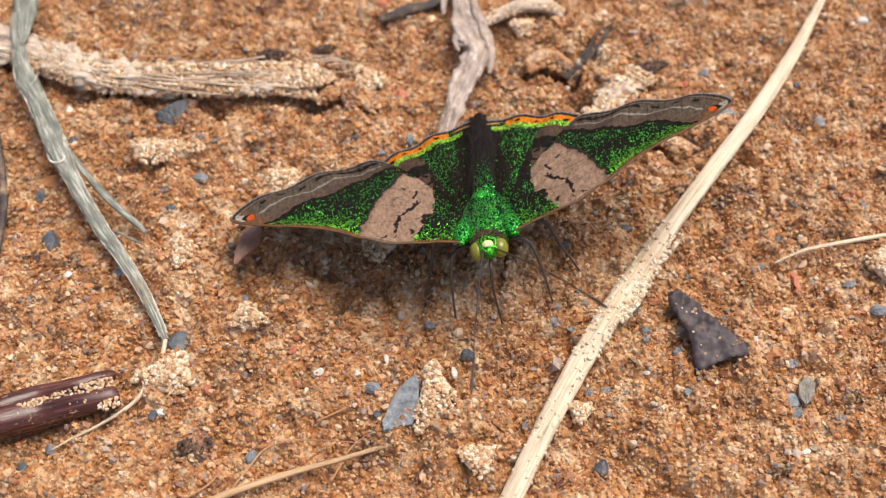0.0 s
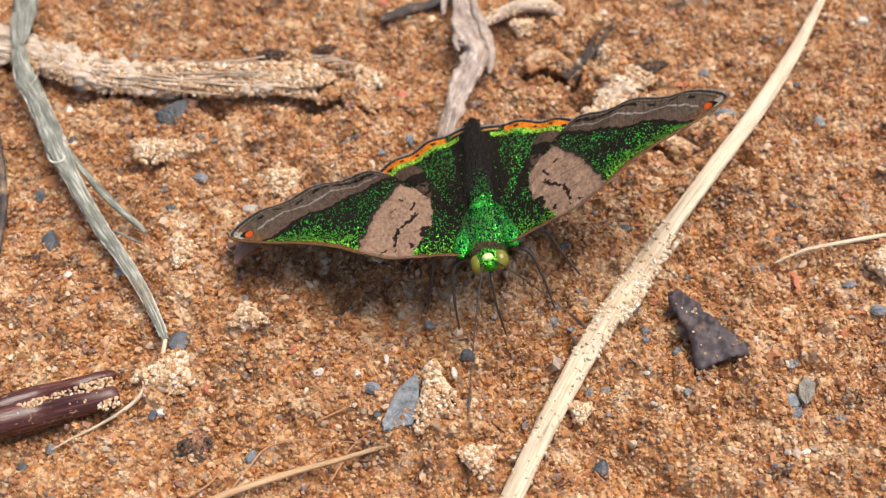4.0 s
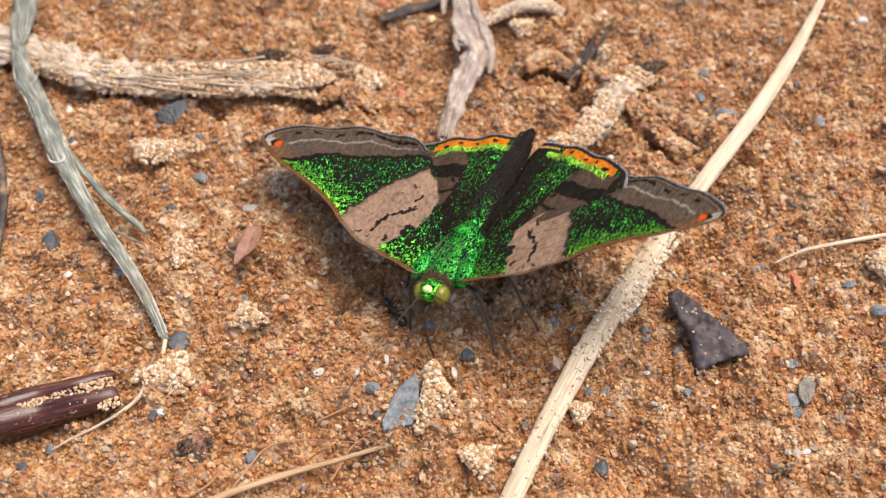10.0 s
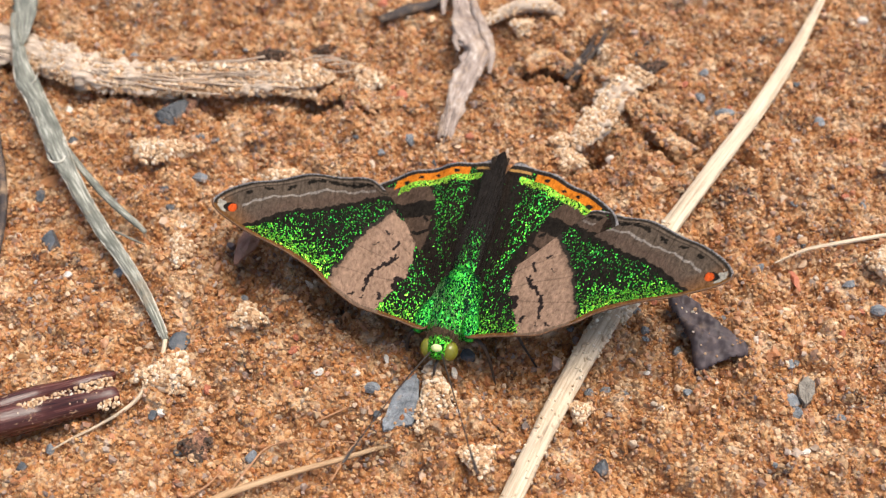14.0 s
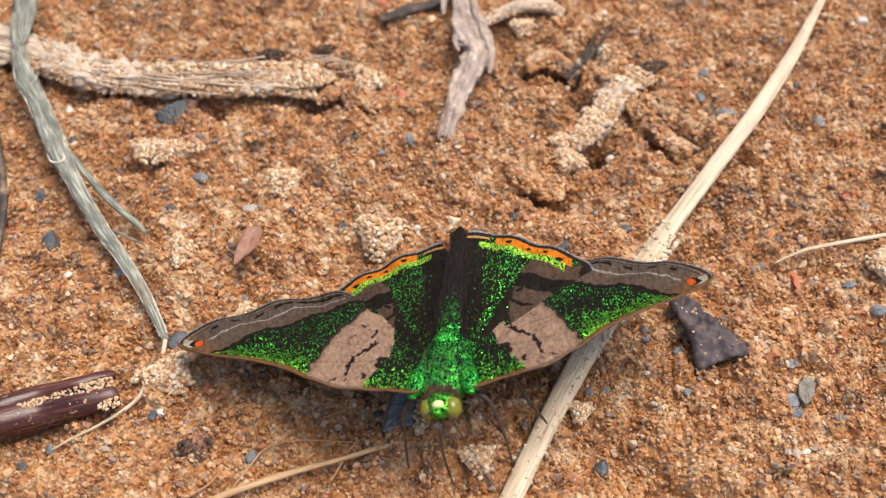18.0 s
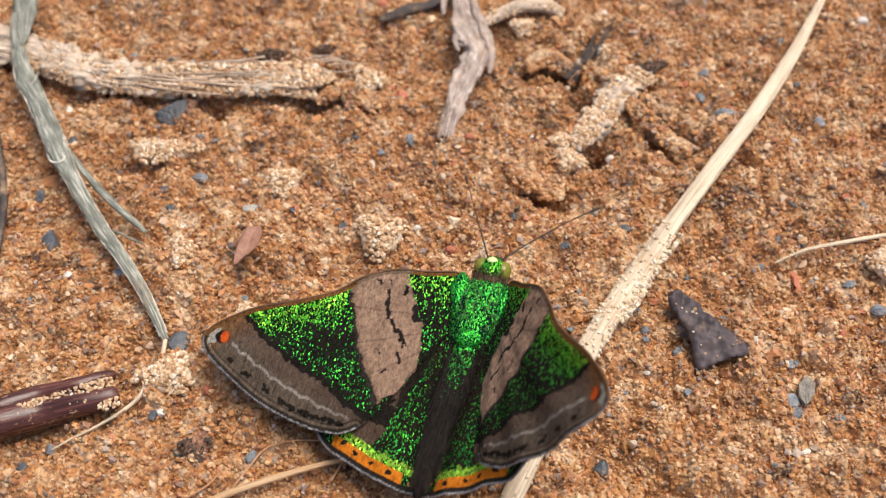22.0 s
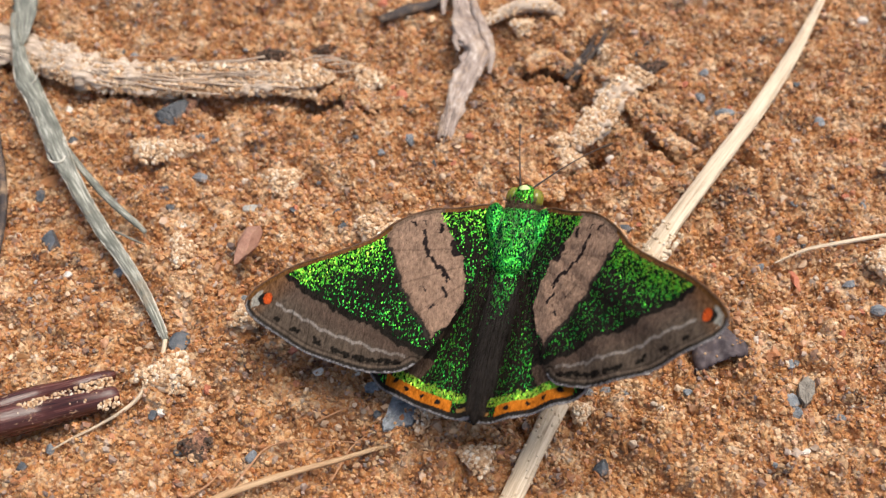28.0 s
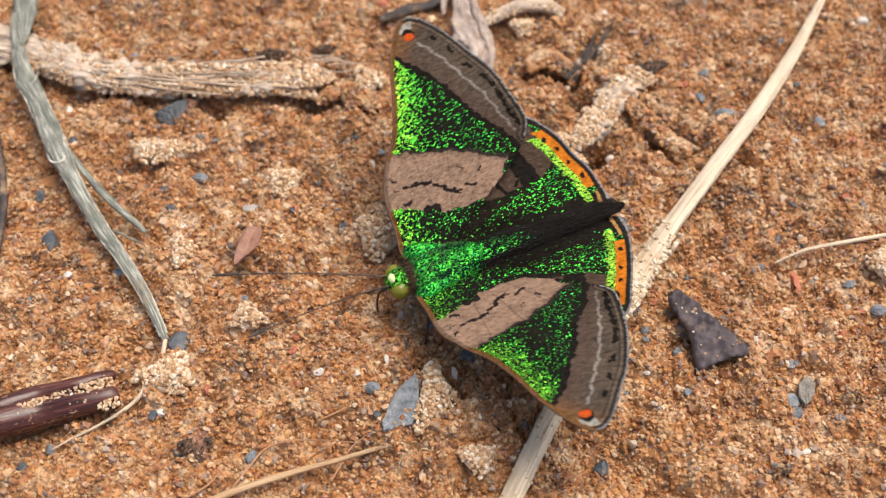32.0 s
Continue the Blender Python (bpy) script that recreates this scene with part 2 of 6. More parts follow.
M_HAIR = plain_material("dark_hair", (0.022, 0.016, 0.012), 0.85, Specular_IOR_Level=0.12)
M_GREYHAIR = plain_material("grey_brown_hair", (0.026, 0.02, 0.016), 0.8, 0.5, 3500, 0.3, Specular_IOR_Level=0.25)
M_ANT = plain_material("black_ant", (0.02, 0.012, 0.009), 0.28)


# ---------------------------------------------------------------- geometry helpers
LATTICE = np.random.default_rng(11).random((256, 256))


def value_noise(x, y):
    xi, yi = np.floor(x).astype(int), np.floor(y).astype(int)
    fx, fy = x - xi, y - yi
    fx, fy = fx * fx * (3 - 2 * fx), fy * fy * (3 - 2 * fy)
    a, b = LATTICE[xi % 256, yi % 256], LATTICE[(xi + 1) % 256, yi % 256]
    c, d = LATTICE[xi % 256, (yi + 1) % 256], LATTICE[(xi + 1) % 256, (yi + 1) % 256]
    return (a * (1 - fx) + b * fx) * (1 - fy) + (c * (1 - fx) + d * fx) * fy - 0.5


# hollows and mounds of the ground: x, y, radius, depth in mm
MOUNDS = (
    (5.08, 9.74, 2.0, -0.7), (12.16, 13.84, 1.6, -0.6), (3.83, -6.08, 2.2, -0.8), (-15.44, -2.48, 2.6, -0.5), (-15.59, -9.12, 2.0, -0.6),
    (-5.54, 13.84, 2.4, -0.6), (13.89, 8.27, 2.0, -0.6), (19.88, -4.91, 3.0, -0.4), (-8.53, 0.91, 3.0, -0.4), (15.97, -13.73, 4.0, -0.4),
)
HOLLOWS = (
    (5.07, -8.00, 2.6, 1.1), (7.79, 4.95, 2.4, 0.8), (15.88, 9.49, 2.2, 0.9), (9.81, 8.02, 1.2, 0.8), (21.22, 11.50, 1.5, 0.9),
    (-11.46, 11.00, 3.0, 0.6), (-5.54, -3.30, 3.5, 0.5), (-11.44, -1.65, 1.6, 0.7), (-13.47, -13.39, 1.1, 0.6), (-27.47, 6.35, 2.5, 0.6),
    (-3.17, 11.00, 2.4, 0.5), (-12.03, 17.91, 1.6, 1.3), (-8.92, 18.75, 1.2, 1.0), (-13.92, 16.96, 1.1, 1.0), (-5.70, 17.91, 1.2, 0.8),
    (4.63, 19.03, 1.1, 0.9), (10.40, 21.74, 2.0, 1.0), (13.26, 21.92, 1.6, 1.0), (-3.66, 15.71, 1.1, 0.8),
)
PITS = (
    (10.01, -1.02, 0.9, 0.8), (10.83, 17.74, 0.8, 1.8), (9.84, 16.52, 0.8, 1.6), (8.66, 14.47, 0.9, 1.8), (7.06, 15.71, 0.7, 1.3),
    (6.06, 15.17, 0.5, 1.0), (9.74, 12.27, 0.9, 1.6), (8.99, 12.53, 0.7, 1.5), (13.42, 11.00, 0.8, 1.3), (14.92, 9.25, 0.9, 1.4),
    (15.98, 8.75, 0.8, 1.2), (4.41, 6.35, 0.8, 1.0), (6.33, 4.71, 0.9, 1.3), (7.41, 4.71, 0.8, 1.2), (19.45, 7.06, 0.7, 1.3),
    (7.80, 15.01, 0.8, 1.4), (10.40, 8.51, 0.7, 1.2), (14.12, 10.49, 0.7, 1.2), (15.33, 7.88, 0.7, 1.0), (6.39, 13.84, 0.6, 1.0),
)
CREVICES = (
    (-12.08, 16.58, 0.9, 1.4), (-8.81, 16.96, 0.8, 1.0), (12.93, 10.59, 0.6, 1.3), (14.00, 9.35, 0.6, 1.4), (15.21, 8.17, 0.6, 1.3),
    (5.96, 4.48, 0.6, 1.0), (4.74, 5.50, 0.6, 1.0), (10.26, 8.17, 0.6, 1.2), (-8.54, 12.53, 0.9, 1.0), (-15.31, 11.76, 0.8, 1.0),
)
DIPS = MOUNDS + HOLLOWS + PITS + CREVICES


def crumbs(x, y, seed):
    """Round lumps on a jittered lattice, each with a height of its own; zero in the seams."""
    xi, yi = np.floor(x).astype(int), np.floor(y).astype(int)
    best = np.zeros(x.shape)
    for dx in (-1, 0, 1):
        for dy in (-1, 0, 1):
            i, j = (xi + dx + seed) % 256, (yi + dy) % 256
            px, py = xi + dx + LATTICE[i, j], yi + dy + LATTICE[j, i]
            d = (x - px) ** 2 + (y - py) ** 2
            best = np.maximum(best, np.sqrt(np.maximum(0, 1 - d * 1.25)) * (0.35 + 0.65 * LATTICE[(i + 91) % 256, j]))
    return best


def height(x, y):
    """The ground's height, all in mm."""
    x, y = np.asarray(x, float), np.asarray(y, float)
    near = np.exp(-((x / 70) ** 2 + ((y - 5) / 70) ** 2) ** 2)
    h = 1.2 * value_noise(x / 9 + 3, y / 9) + near * (1.15 * value_noise(x / 3.1, y / 3.1 + 9) + 1.1 * value_noise(x / 1.35 + 5, y / 1.35) + 0.4 * value_noise(x / 0.65, y / 0.65))
    ragged = np.clip(0.55 + 1.6 * value_noise(x / 6 + 31, y / 6 + 2), 0.15, 1.2)
    h = h + near * (ragged * 0.68 * crumbs(x / 1.05, y / 1.05, 3) + 0.36 * crumbs(x / 0.5, y / 0.5, 47) - 0.58)
    crease = np.abs(value_noise(x / 2.4 + 17, y / 2.4 + 5))
    h = h - near * 0.45 * np.exp(-(crease / 0.07) ** 2) * (value_noise(x / 5 + 8, y / 5) > 0)
    for px, py, r, depth in DIPS:
        depth, r = (depth * 1.6, r * 0.85) if 0 < depth and r < 1 else (depth, r)
        h = h - depth * np.exp(-((x - px) ** 2 + (y - py) ** 2) / r ** 2)
    return h


def top(x, y):
    return float(height(x, y))


def mesh_of(name, verts, faces, material, smooth=True):
    """A mesh from arrays of places in mm and of triangles or quads."""
    me = bpy.data.meshes.new(name)
    verts, faces = np.asarray(verts, float) * MM, np.asarray(faces, int)
    k = faces.shape[1]
    me.vertices.add(len(verts))
    me.vertices.foreach_set("co", verts.ravel())
    me.loops.add(faces.size)
    me.loops.foreach_set("vertex_index", faces.ravel())
    me.polygons.add(len(faces))
    me.polygons.foreach_set("loop_start", np.arange(0, faces.size, k))
    me.polygons.foreach_set("use_smooth", np.full(len(faces), smooth))
    me.update(calc_edges=True)
    me.materials.append(material)
    return me


def part(name, me, parent=None, label="", place=None):
    ob = new(name, me)
    if parent:
        ob.parent = parent
    if place is not None:
        ob.matrix_basis = place
    if label:
        tagged(ob, label)
    return ob


def icosphere(level):
    bm = bmesh.new()
    bmesh.ops.create_icosphere(bm, subdivisions=level, radius=1.0)
    bm.verts.ensure_lookup_table()
    v = np.array([p.co[:] for p in bm.verts])
    f = np.array([[p.index for p in face.verts] for face in bm.faces])
    bm.free()
    return v, f


ICO1, ICO2, ICO3 = icosphere(1), icosphere(2), icosphere(3)
OCTA = (np.array([(1, 0, 0), (-1, 0, 0), (0, 1, 0), (0, -1, 0), (0, 0, 1), (0, 0, -1.0)]),
        np.array([(0, 2, 4), (2, 1, 4), (1, 3, 4), (3, 0, 4), (2, 0, 5), (1, 2, 5), (3, 1, 5), (0, 3, 5)]))


def grains(name, rng, centres, radii, shape, material, rough=0.22, smooth=False):
    """Many loose grains as one mesh: each turned, squashed and chipped its own way."""
    v, f = shape
    k, n = len(v), len(centres)
    q = rng.normal(size=(n, 4))
    q /= np.linalg.norm(q, axis=1)[:, None]
    w, x, y, z = q.T
    rot = np.stack([1 - 2 * (y * y + z * z), 2 * (x * y - z * w), 2 * (x * z + y * w), 2 * (x * y + z * w), 1 - 2 * (x * x + z * z), 2 * (y * z - x * w),
                    2 * (x * z - y * w), 2 * (y * z + x * w), 1 - 2 * (x * x + y * y)], 1).reshape(n, 3, 3)
    p = v[None] * rng.uniform(0.62, 1.25, (n, 1, 3)) * (1 + rng.uniform(-rough, rough, (n, k, 1)))
    p = np.einsum("nij,nkj->nki", rot, p) * radii[:, None, None] + centres[:, None, :]
    faces = (f[None] + (np.arange(n) * k)[:, None, None]).reshape(-1, f.shape[1])
    return mesh_of(name, p.reshape(-1, 3), faces, material, smooth)


def inside(px, py, poly):
    hit = np.zeros(px.shape, bool)
    q = np.asarray(poly)
    for (ax, ay), (bx, by) in zip(q, np.roll(q, -1, 0)):
        cross = (ay > py) != (by > py)
        hit ^= cross & (px < (bx - ax) * (py - ay) / (by - ay + 1e-12) + ax)
    return hit


def near_line(px, py, line):
    d = np.full(px.shape, 1e9)
    q = np.asarray(line, float)
    for a, b in zip(q[:-1], q[1:]):
        t = np.clip(((px - a[0]) * (b[0] - a[0]) + (py - a[1]) * (b[1] - a[1])) / max(1e-9, (b - a) @ (b - a)), 0, 1)
        d = np.minimum(d, np.hypot(px - a[0] - t * (b[0] - a[0]), py - a[1] - t * (b[1] - a[1])))
    return d


def spline(points, n):
    """A smooth line through points (rows of any width), n steps from end to end."""
    p = np.asarray(points, float)
    p = np.vstack([2 * p[0] - p[1], p, 2 * p[-1] - p[-2]])
    out = []
    spans = len(p) - 3
    for u in np.linspace(0, spans - 1e-9, n):
        i, t = int(u), u - int(u)
        a, b, c, d = p[i:i + 4]
        out.append(0.5 * (2 * b + (c - a) * t + (2 * a - 5 * b + 4 * c - d) * t * t + (3 * b - a - 3 * c + d) * t ** 3))
    return np.array(out)


def sweep(name, rows, material, steps=60, sides=12, rough=0.05, groove=None, seed=1, cup=0.0):
    """A stem: rows of x, y, z, half width, half height in mm along its way. The UV runs in metres along and round it."""
    rng = np.random.default_rng(seed)
    s = spline(rows, steps)
    at, hw, hh = s[:, :3], s[:, 3], s[:, 4]
    tan = np.gradient(at, axis=0)
    tan /= np.linalg.norm(tan, axis=1)[:, None]
    side = np.cross(tan, (0, 0, 1.0))
    side /= np.linalg.norm(side, axis=1)[:, None] + 1e-9
    up = np.cross(side, tan)
    ang = np.linspace(0, 2 * math.pi, sides, endpoint=False)
    along = np.concatenate([[0], np.cumsum(np.linalg.norm(np.diff(at, axis=0), axis=1))])
    bumps = 1 + rough * (value_noise(along[:, None] * 0.9 + seed * 7, ang[None] * 1.6 + seed) + 0.6 * value_noise(along[:, None] * 3.1, ang[None] * 3 + seed * 3)) * 2
    if groove:
        bumps = bumps - groove[1] * np.cos(ang * groove[0])[None]
    ca, sa = np.cos(ang)[None] * bumps, np.sin(ang)[None] * bumps
    lift = cup * hw[:, None] * (ca ** 2)
    ring = at[:, None, :] + side[:, None, :] * (ca * hw[:, None])[..., None] + up[:, None, :] * (sa * hh[:, None] + lift)[..., None]
    verts = np.vstack([ring.reshape(-1, 3), at[:1], at[-1:]])
    quads, n = [], len(at)
    for i in range(n - 1):
        for j in range(sides):
            k = (j + 1) % sides
            quads.append((i * sides + j, i * sides + k, (i + 1) * sides + k, (i + 1) * sides + j))
    for j in range(sides):
        k = (j + 1) % sides
        quads.append((n * sides, k, j, j))
        quads.append((n * sides + 1, (n - 1) * sides + j, (n - 1) * sides + k, (n - 1) * sides + k))
    bm_faces = np.array([q for q in quads if q[2] != q[3]])
    caps = np.array([q[:3] for q in quads if q[2] == q[3]])
    me = mesh_of(name, verts, np.vstack([bm_faces[:, [0, 1, 2]], bm_faces[:, [0, 2, 3]], caps]), material)
    uv = me.uv_layers.new(name="UVMap")
    u = np.concatenate([np.repeat(along, sides), [along[0], along[-1]]]) * MM
    w = np.concatenate([np.tile(np.abs(ang - math.pi) / math.pi, n), [0.5, 0.5]]) * float(np.mean(hw)) * 3 * MM
    idx = np.empty(len(me.loops), int)
    me.loops.foreach_get("vertex_index", idx)
    uv.data.foreach_set("uv", np.stack([u[idx], w[idx]], 1).ravel())
    return me


def strands(name, rows, material):
    """Many hairs as one mesh: rows of three places and a radius, each a thin tapering three-sided blade."""
    verts, faces = [], []
    for a, b, c, r in rows:
        line = spline((a, b, c), 6)
        base = len(verts)
        for i, p in enumerate(line):
            w = r * (1 - 0.85 * i / 5)
            verts += [(p[0] - w, p[1], p[2] - w * 0.5), (p[0] + w, p[1], p[2] - w * 0.5), (p[0], p[1], p[2] + w)]
        for i in range(5):
            for j in range(3):
                k = (j + 1) % 3
                faces.append((base + i * 3 + j, base + i * 3 + k, base + i * 3 + 3 + k, base + i * 3 + 3 + j))
    return mesh_of(name, verts, faces, material)


def slab(name, outline, z0, z1, material, lean=(0, 0), rough=0.05, seed=1):
    """A broken plate: an outline raised from z0 to z1, its face split into rings and roughened."""
    line = np.asarray(outline, float)
    line = np.vstack([line[i] + (line[(i + 1) % len(line)] - line[i]) * t for i in range(len(line)) for t in (0, 0.25, 0.5, 0.75)]).reshape(-1, 2)
    mid, m = line.mean(0), len(line)
    rng = np.random.default_rng(seed)
    verts = []
    for s, z in ((1.03, z0), (1.0, z1 - 0.08), (0.95, z1), (0.7, z1), (0.4, z1), (0.15, z1)):
        q = mid + (line - mid) * s + rng.uniform(-rough, rough, line.shape)
        zz = z + rng.uniform(-rough, rough, m) * 0.7 + ((q - mid) @ np.array(lean) if z > z0 else 0)
        verts.append(np.column_stack([q, zz]))
    n = len(verts)
    verts = np.vstack(verts + [[(*mid, z1)]])
    tri = []
    for k in range(n - 1):
        for i in range(m):
            a, b, c, d = k * m + i, k * m + (i + 1) % m, (k + 1) * m + (i + 1) % m, (k + 1) * m + i
            tri += [(a, b, c), (a, c, d)]
    tri += [((n - 1) * m + i, (n - 1) * m + (i + 1) % m, n * m) for i in range(m)]
    return mesh_of(name, verts, tri, material, smooth=False)


def pebble(name, x, y, rx, ry, rz, material, turn=0.0, seed=1, label="", category="pebble", group="", sink=0.35, chip=0.16, facets=5, level=ICO3):
    """A stone with broken facets, sunk a little into the sand."""
    rng = np.random.default_rng(seed)
    v, f = level
    p = v * (1 + chip * rng.normal(size=(len(v), 1)) * 0.25)
    for _ in range(facets):
        d = rng.normal(size=3)
        d /= np.linalg.norm(d)
        cut = rng.uniform(0.45, 0.78)
        over = np.maximum(0, p @ d - cut)
        p = p - over[:, None] * d * 0.92
    p = p * (rx, ry, rz)
    ob = part(name, mesh_of(name, p, f, material, smooth=False), place=pose(x * MM, y * MM, (top(x, y) + 0.1 + rz * (1 - 2 * sink)) * MM, 0, 0, turn))
    return tagged(ob, label, category, group)


def clump(x, y, rx, ry, rz, seed, label="pale clump of sand grains stuck together", material=None, count=None, turn=0.0, size=0.125):
    """A lump of cemented grains."""
    rng = np.random.default_rng(seed)
    n = count or int(150 + 210 * rx * ry)
    a, r = rng.uniform(0, 2 * math.pi, n), np.sqrt(rng.uniform(0, 1, n))
    wob = 1 + 0.35 * np.sin(a * 3 + seed) * r
    u, v = r * np.cos(a) * wob, r * np.sin(a) * wob
    w = np.sqrt(np.maximum(0.05, 1 - r ** 2)) * rng.uniform(0.7, 1.05, n) + 0.12 * value_noise(u * 4 + seed, v * 4)
    c = np.stack([u * rx, v * ry, w * rz], 1)
    me = grains("sand_clump", rng, c, rng.uniform(0.6, 1.5, n) * size, ICO1, material or M_PALE)
    ring = np.linspace(0, 6, 12)
    core_v = ICO2[0] * (rx * 0.9, ry * 0.9, rz * 0.8)
    ob = part("sand_clump", me, place=pose(x * MM, y * MM, (float(np.mean(height(x + rx * np.cos(ring), y + ry * np.sin(ring)))) + 0.22) * MM, 0, 0, turn))
    part("core", mesh_of("core", core_v, ICO2[1], material or M_PALE), ob)
    return tagged(ob, label, "sand clump", "clumps of sand")


# ---------------------------------------------------------------- ground
def ground():
    def axis(lo, hi, step):
        mid = np.arange(lo, hi + step / 2, step)
        grow = np.cumsum(step * 1.22 ** np.arange(1, 62))
        grow = grow[grow < 4e5]
        return np.concatenate([(lo - grow)[::-1], mid, hi + grow])
    xs, ys = axis(-34, 34, 0.13), axis(-22, 36, 0.13)
    gx, gy = np.meshgrid(xs, ys, indexing="ij")
    verts = np.stack([gx, gy, height(gx, gy)], -1).reshape(-1, 3)
    nx, ny = len(xs), len(ys)
    i = np.arange(nx * ny).reshape(nx, ny)
    faces = np.stack([i[:-1, :-1], i[1:, :-1], i[1:, 1:], i[:-1, 1:]], -1).reshape(-1, 4)
    ob = part("ground", mesh_of("ground", verts, faces, M_GROUND))
    tagged(ob, "damp orange-brown sandy soil, lumpy and crumbly", "ground", kind="structure")


def strewn_sand():
    rng = np.random.default_rng(5)
    def spots(n):
        x, y = rng.uniform(-36, 36, n), rng.uniform(-20, 29, n)
        keep = np.abs(x) < 26.5 + 0.24 * (y + 17)
        return x[keep], y[keep]
    for n, lo, hi, shape, sink, name, label in ((66000, 0.05, 0.13, OCTA, 0.3, "fine_sand", "fine orange and brown sand grains on the soil"),
                                               (66000, 0.075, 0.21, ICO1, 0.34, "coarse_sand", "coarse orange, tan and grey sand grains"),
                                               (7800, 0.13, 0.33, ICO1, 0.42, "grit", "scattered larger grit of mixed colours on sand")):
        x, y = spots(n)
        r = lo + (hi - lo) * rng.beta(1.2, 2.4, len(x))
        z = height(x, y) + r * (0.5 - sink) + rng.uniform(-0.15, 0.15, len(x))
        me = grains(name, rng, np.stack([x, y, z], 1), r, shape, M_GRIT if name == "grit" else M_GRAIN, 0.5 if name == "grit" else 0.46)
        tagged(part(name, me), label, "sand", kind="stuff")


ground()
strewn_sand()


# ---------------------------------------------------------------- plant litter
def stem(name, rows, material, label, category, steps=60, sides=12, rough=0.05, seed=1, groove=None, cup=0.0, group=""):
    """A lying stem whose rows give x, y, the height of its underside over the sand, half width and half height."""
    full = [(x, y, top(x, y) * 0.35 + lift + hh, hw, hh) for x, y, lift, hw, hh in rows]
    return tagged(part(name, sweep(name, full, material, steps, sides, rough, groove, seed, cup)), label, category, group)


def crust(ob, rows, seed, per_mm=9, size=0.14, name="sand_crust", material=None):
    """Grains that cling to the top of a stem, as one part of it."""
    rng = np.random.default_rng(seed)
    full = np.array([(x, y, top(x, y) * 0.35 + lift + hh, hw, hh) for x, y, lift, hw, hh in rows])
    s = spline(full, 200)
    length = np.sum(np.linalg.norm(np.diff(s[:, :3], axis=0), axis=1))
    n = int(length * per_mm)
    i = rng.integers(1, 199, n)
    a = rng.uniform(0.05, math.pi - 0.05, n)
    tan = s[np.minimum(i + 1, 199), :3] - s[i - 1, :3]
    side = np.cross(tan, (0, 0, 1.0))
    side /= np.linalg.norm(side, axis=1)[:, None]
    c = s[i, :3] + side * (np.cos(a) * s[i, 3])[:, None] + np.array((0, 0, 1.0)) * (np.sin(a) * s[i, 4])[:, None]
    me = grains(name, rng, c, rng.uniform(0.55, 1.5, n) * size, ICO1, material or M_PALE)
    return tagged(part(name, me, ob, "crust of sand grains"), kind="stuff")


STRAW = ((28.43, 24.21, 0.90, 0.12, 0.08), (26.25, 19.97, 1.00, 0.30, 0.15), (23.50, 14.89, 1.10, 0.48, 0.22), (20.24, 9.75, 1.10, 0.54, 0.26), (16.93, 5.30, 0.70, 0.56, 0.3),
         (14.07, 1.33, 0.60, 0.58, 0.32), (11.66, -2.34, 0.40, 0.74, 0.36), (9.63, -5.49, 0.30, 0.74, 0.36), (7.85, -8.36, 0.30, 0.70, 0.38), (5.99, -11.81, 0.30, 0.64, 0.4), (4.19, -15.55, 0.30, 0.60, 0.4), (2.53, -19.07, 0.30, 0.58, 0.4))
straw = stem("straw_stem", STRAW, M_STRAW, "long pale dry straw stem lying across the sand", "straw", 110, 18, 0.05, 3, (6, 0.035))
crust(straw, STRAW[5:9], 21, 16, 0.10, material=M_CREAM)
crust(straw, [(x + 0.3, y - 0.2, z - 0.05, w * 0.75, h * 0.9) for x, y, z, w, h in STRAW[6:8]], 23, 40, 0.16, material=M_CREAM)
crust(straw, [(x + 0.5, y - 0.3, z - 0.1, w * 0.5, h * 0.8) for x, y, z, w, h in STRAW[5:8]], 24, 26, 0.14, material=M_CREAM)
crust(straw, STRAW[8:12], 22, 5, 0.09, material=M_CREAM)

GRASS = ((-28.64, 15.33, 1.6, 0.42, 0.25), (-28.27, 14.11, 1.6, 0.49, 0.28), (-27.74, 12.75, 1.5, 0.68, 0.3), (-26.79, 11.12, 1.4, 0.65, 0.3), (-25.71, 9.14, 1.3, 0.68, 0.3), (-24.69, 7.13, 1.2, 0.69, 0.3), (-24.09, 5.97, 1.0, 0.59, 0.3),
         (-23.45, 4.9, 0.9, 0.5, 0.28), (-22.25, 2.95, 0.8, 0.46, 0.26), (-20.83, 0.84, 0.7, 0.45, 0.24), (-19.49, -0.94, 0.6, 0.39, 0.22), (-17.99, -3.16, 0.55, 0.34, 0.2), (-16.84, -5.22, 0.5, 0.28, 0.18), (-16.03, -6.8, 0.45, 0.21, 0.14))
grass = stem("grass_stalk", GRASS, M_GRASS, "dry grey-green grass stalk with a torn sheath, bent over the sand", "grass stalk", 140, 16, 0.16, 5, (4, 0.06))
BLADE = ((-29.53, 22.06, 1.5, 0.8, 0.14), (-29.17, 20.23, 1.5, 0.79, 0.14), (-28.83, 18.35, 1.5, 0.74, 0.14), (-28.8, 17.26, 1.5, 0.54, 0.12), (-28.82, 16.11, 1.5, 0.27, 0.1), (-28.73, 15.21, 1.5, 0.15, 0.08))
TORN = ((-29.57, 18.53, 1.7, 0.16, 0.1), (-29.51, 17.83, 1.7, 0.23, 0.12), (-29.13, 16.42, 1.7, 0.27, 0.14), (-28.56, 14.65, 1.7, 0.27, 0.14))
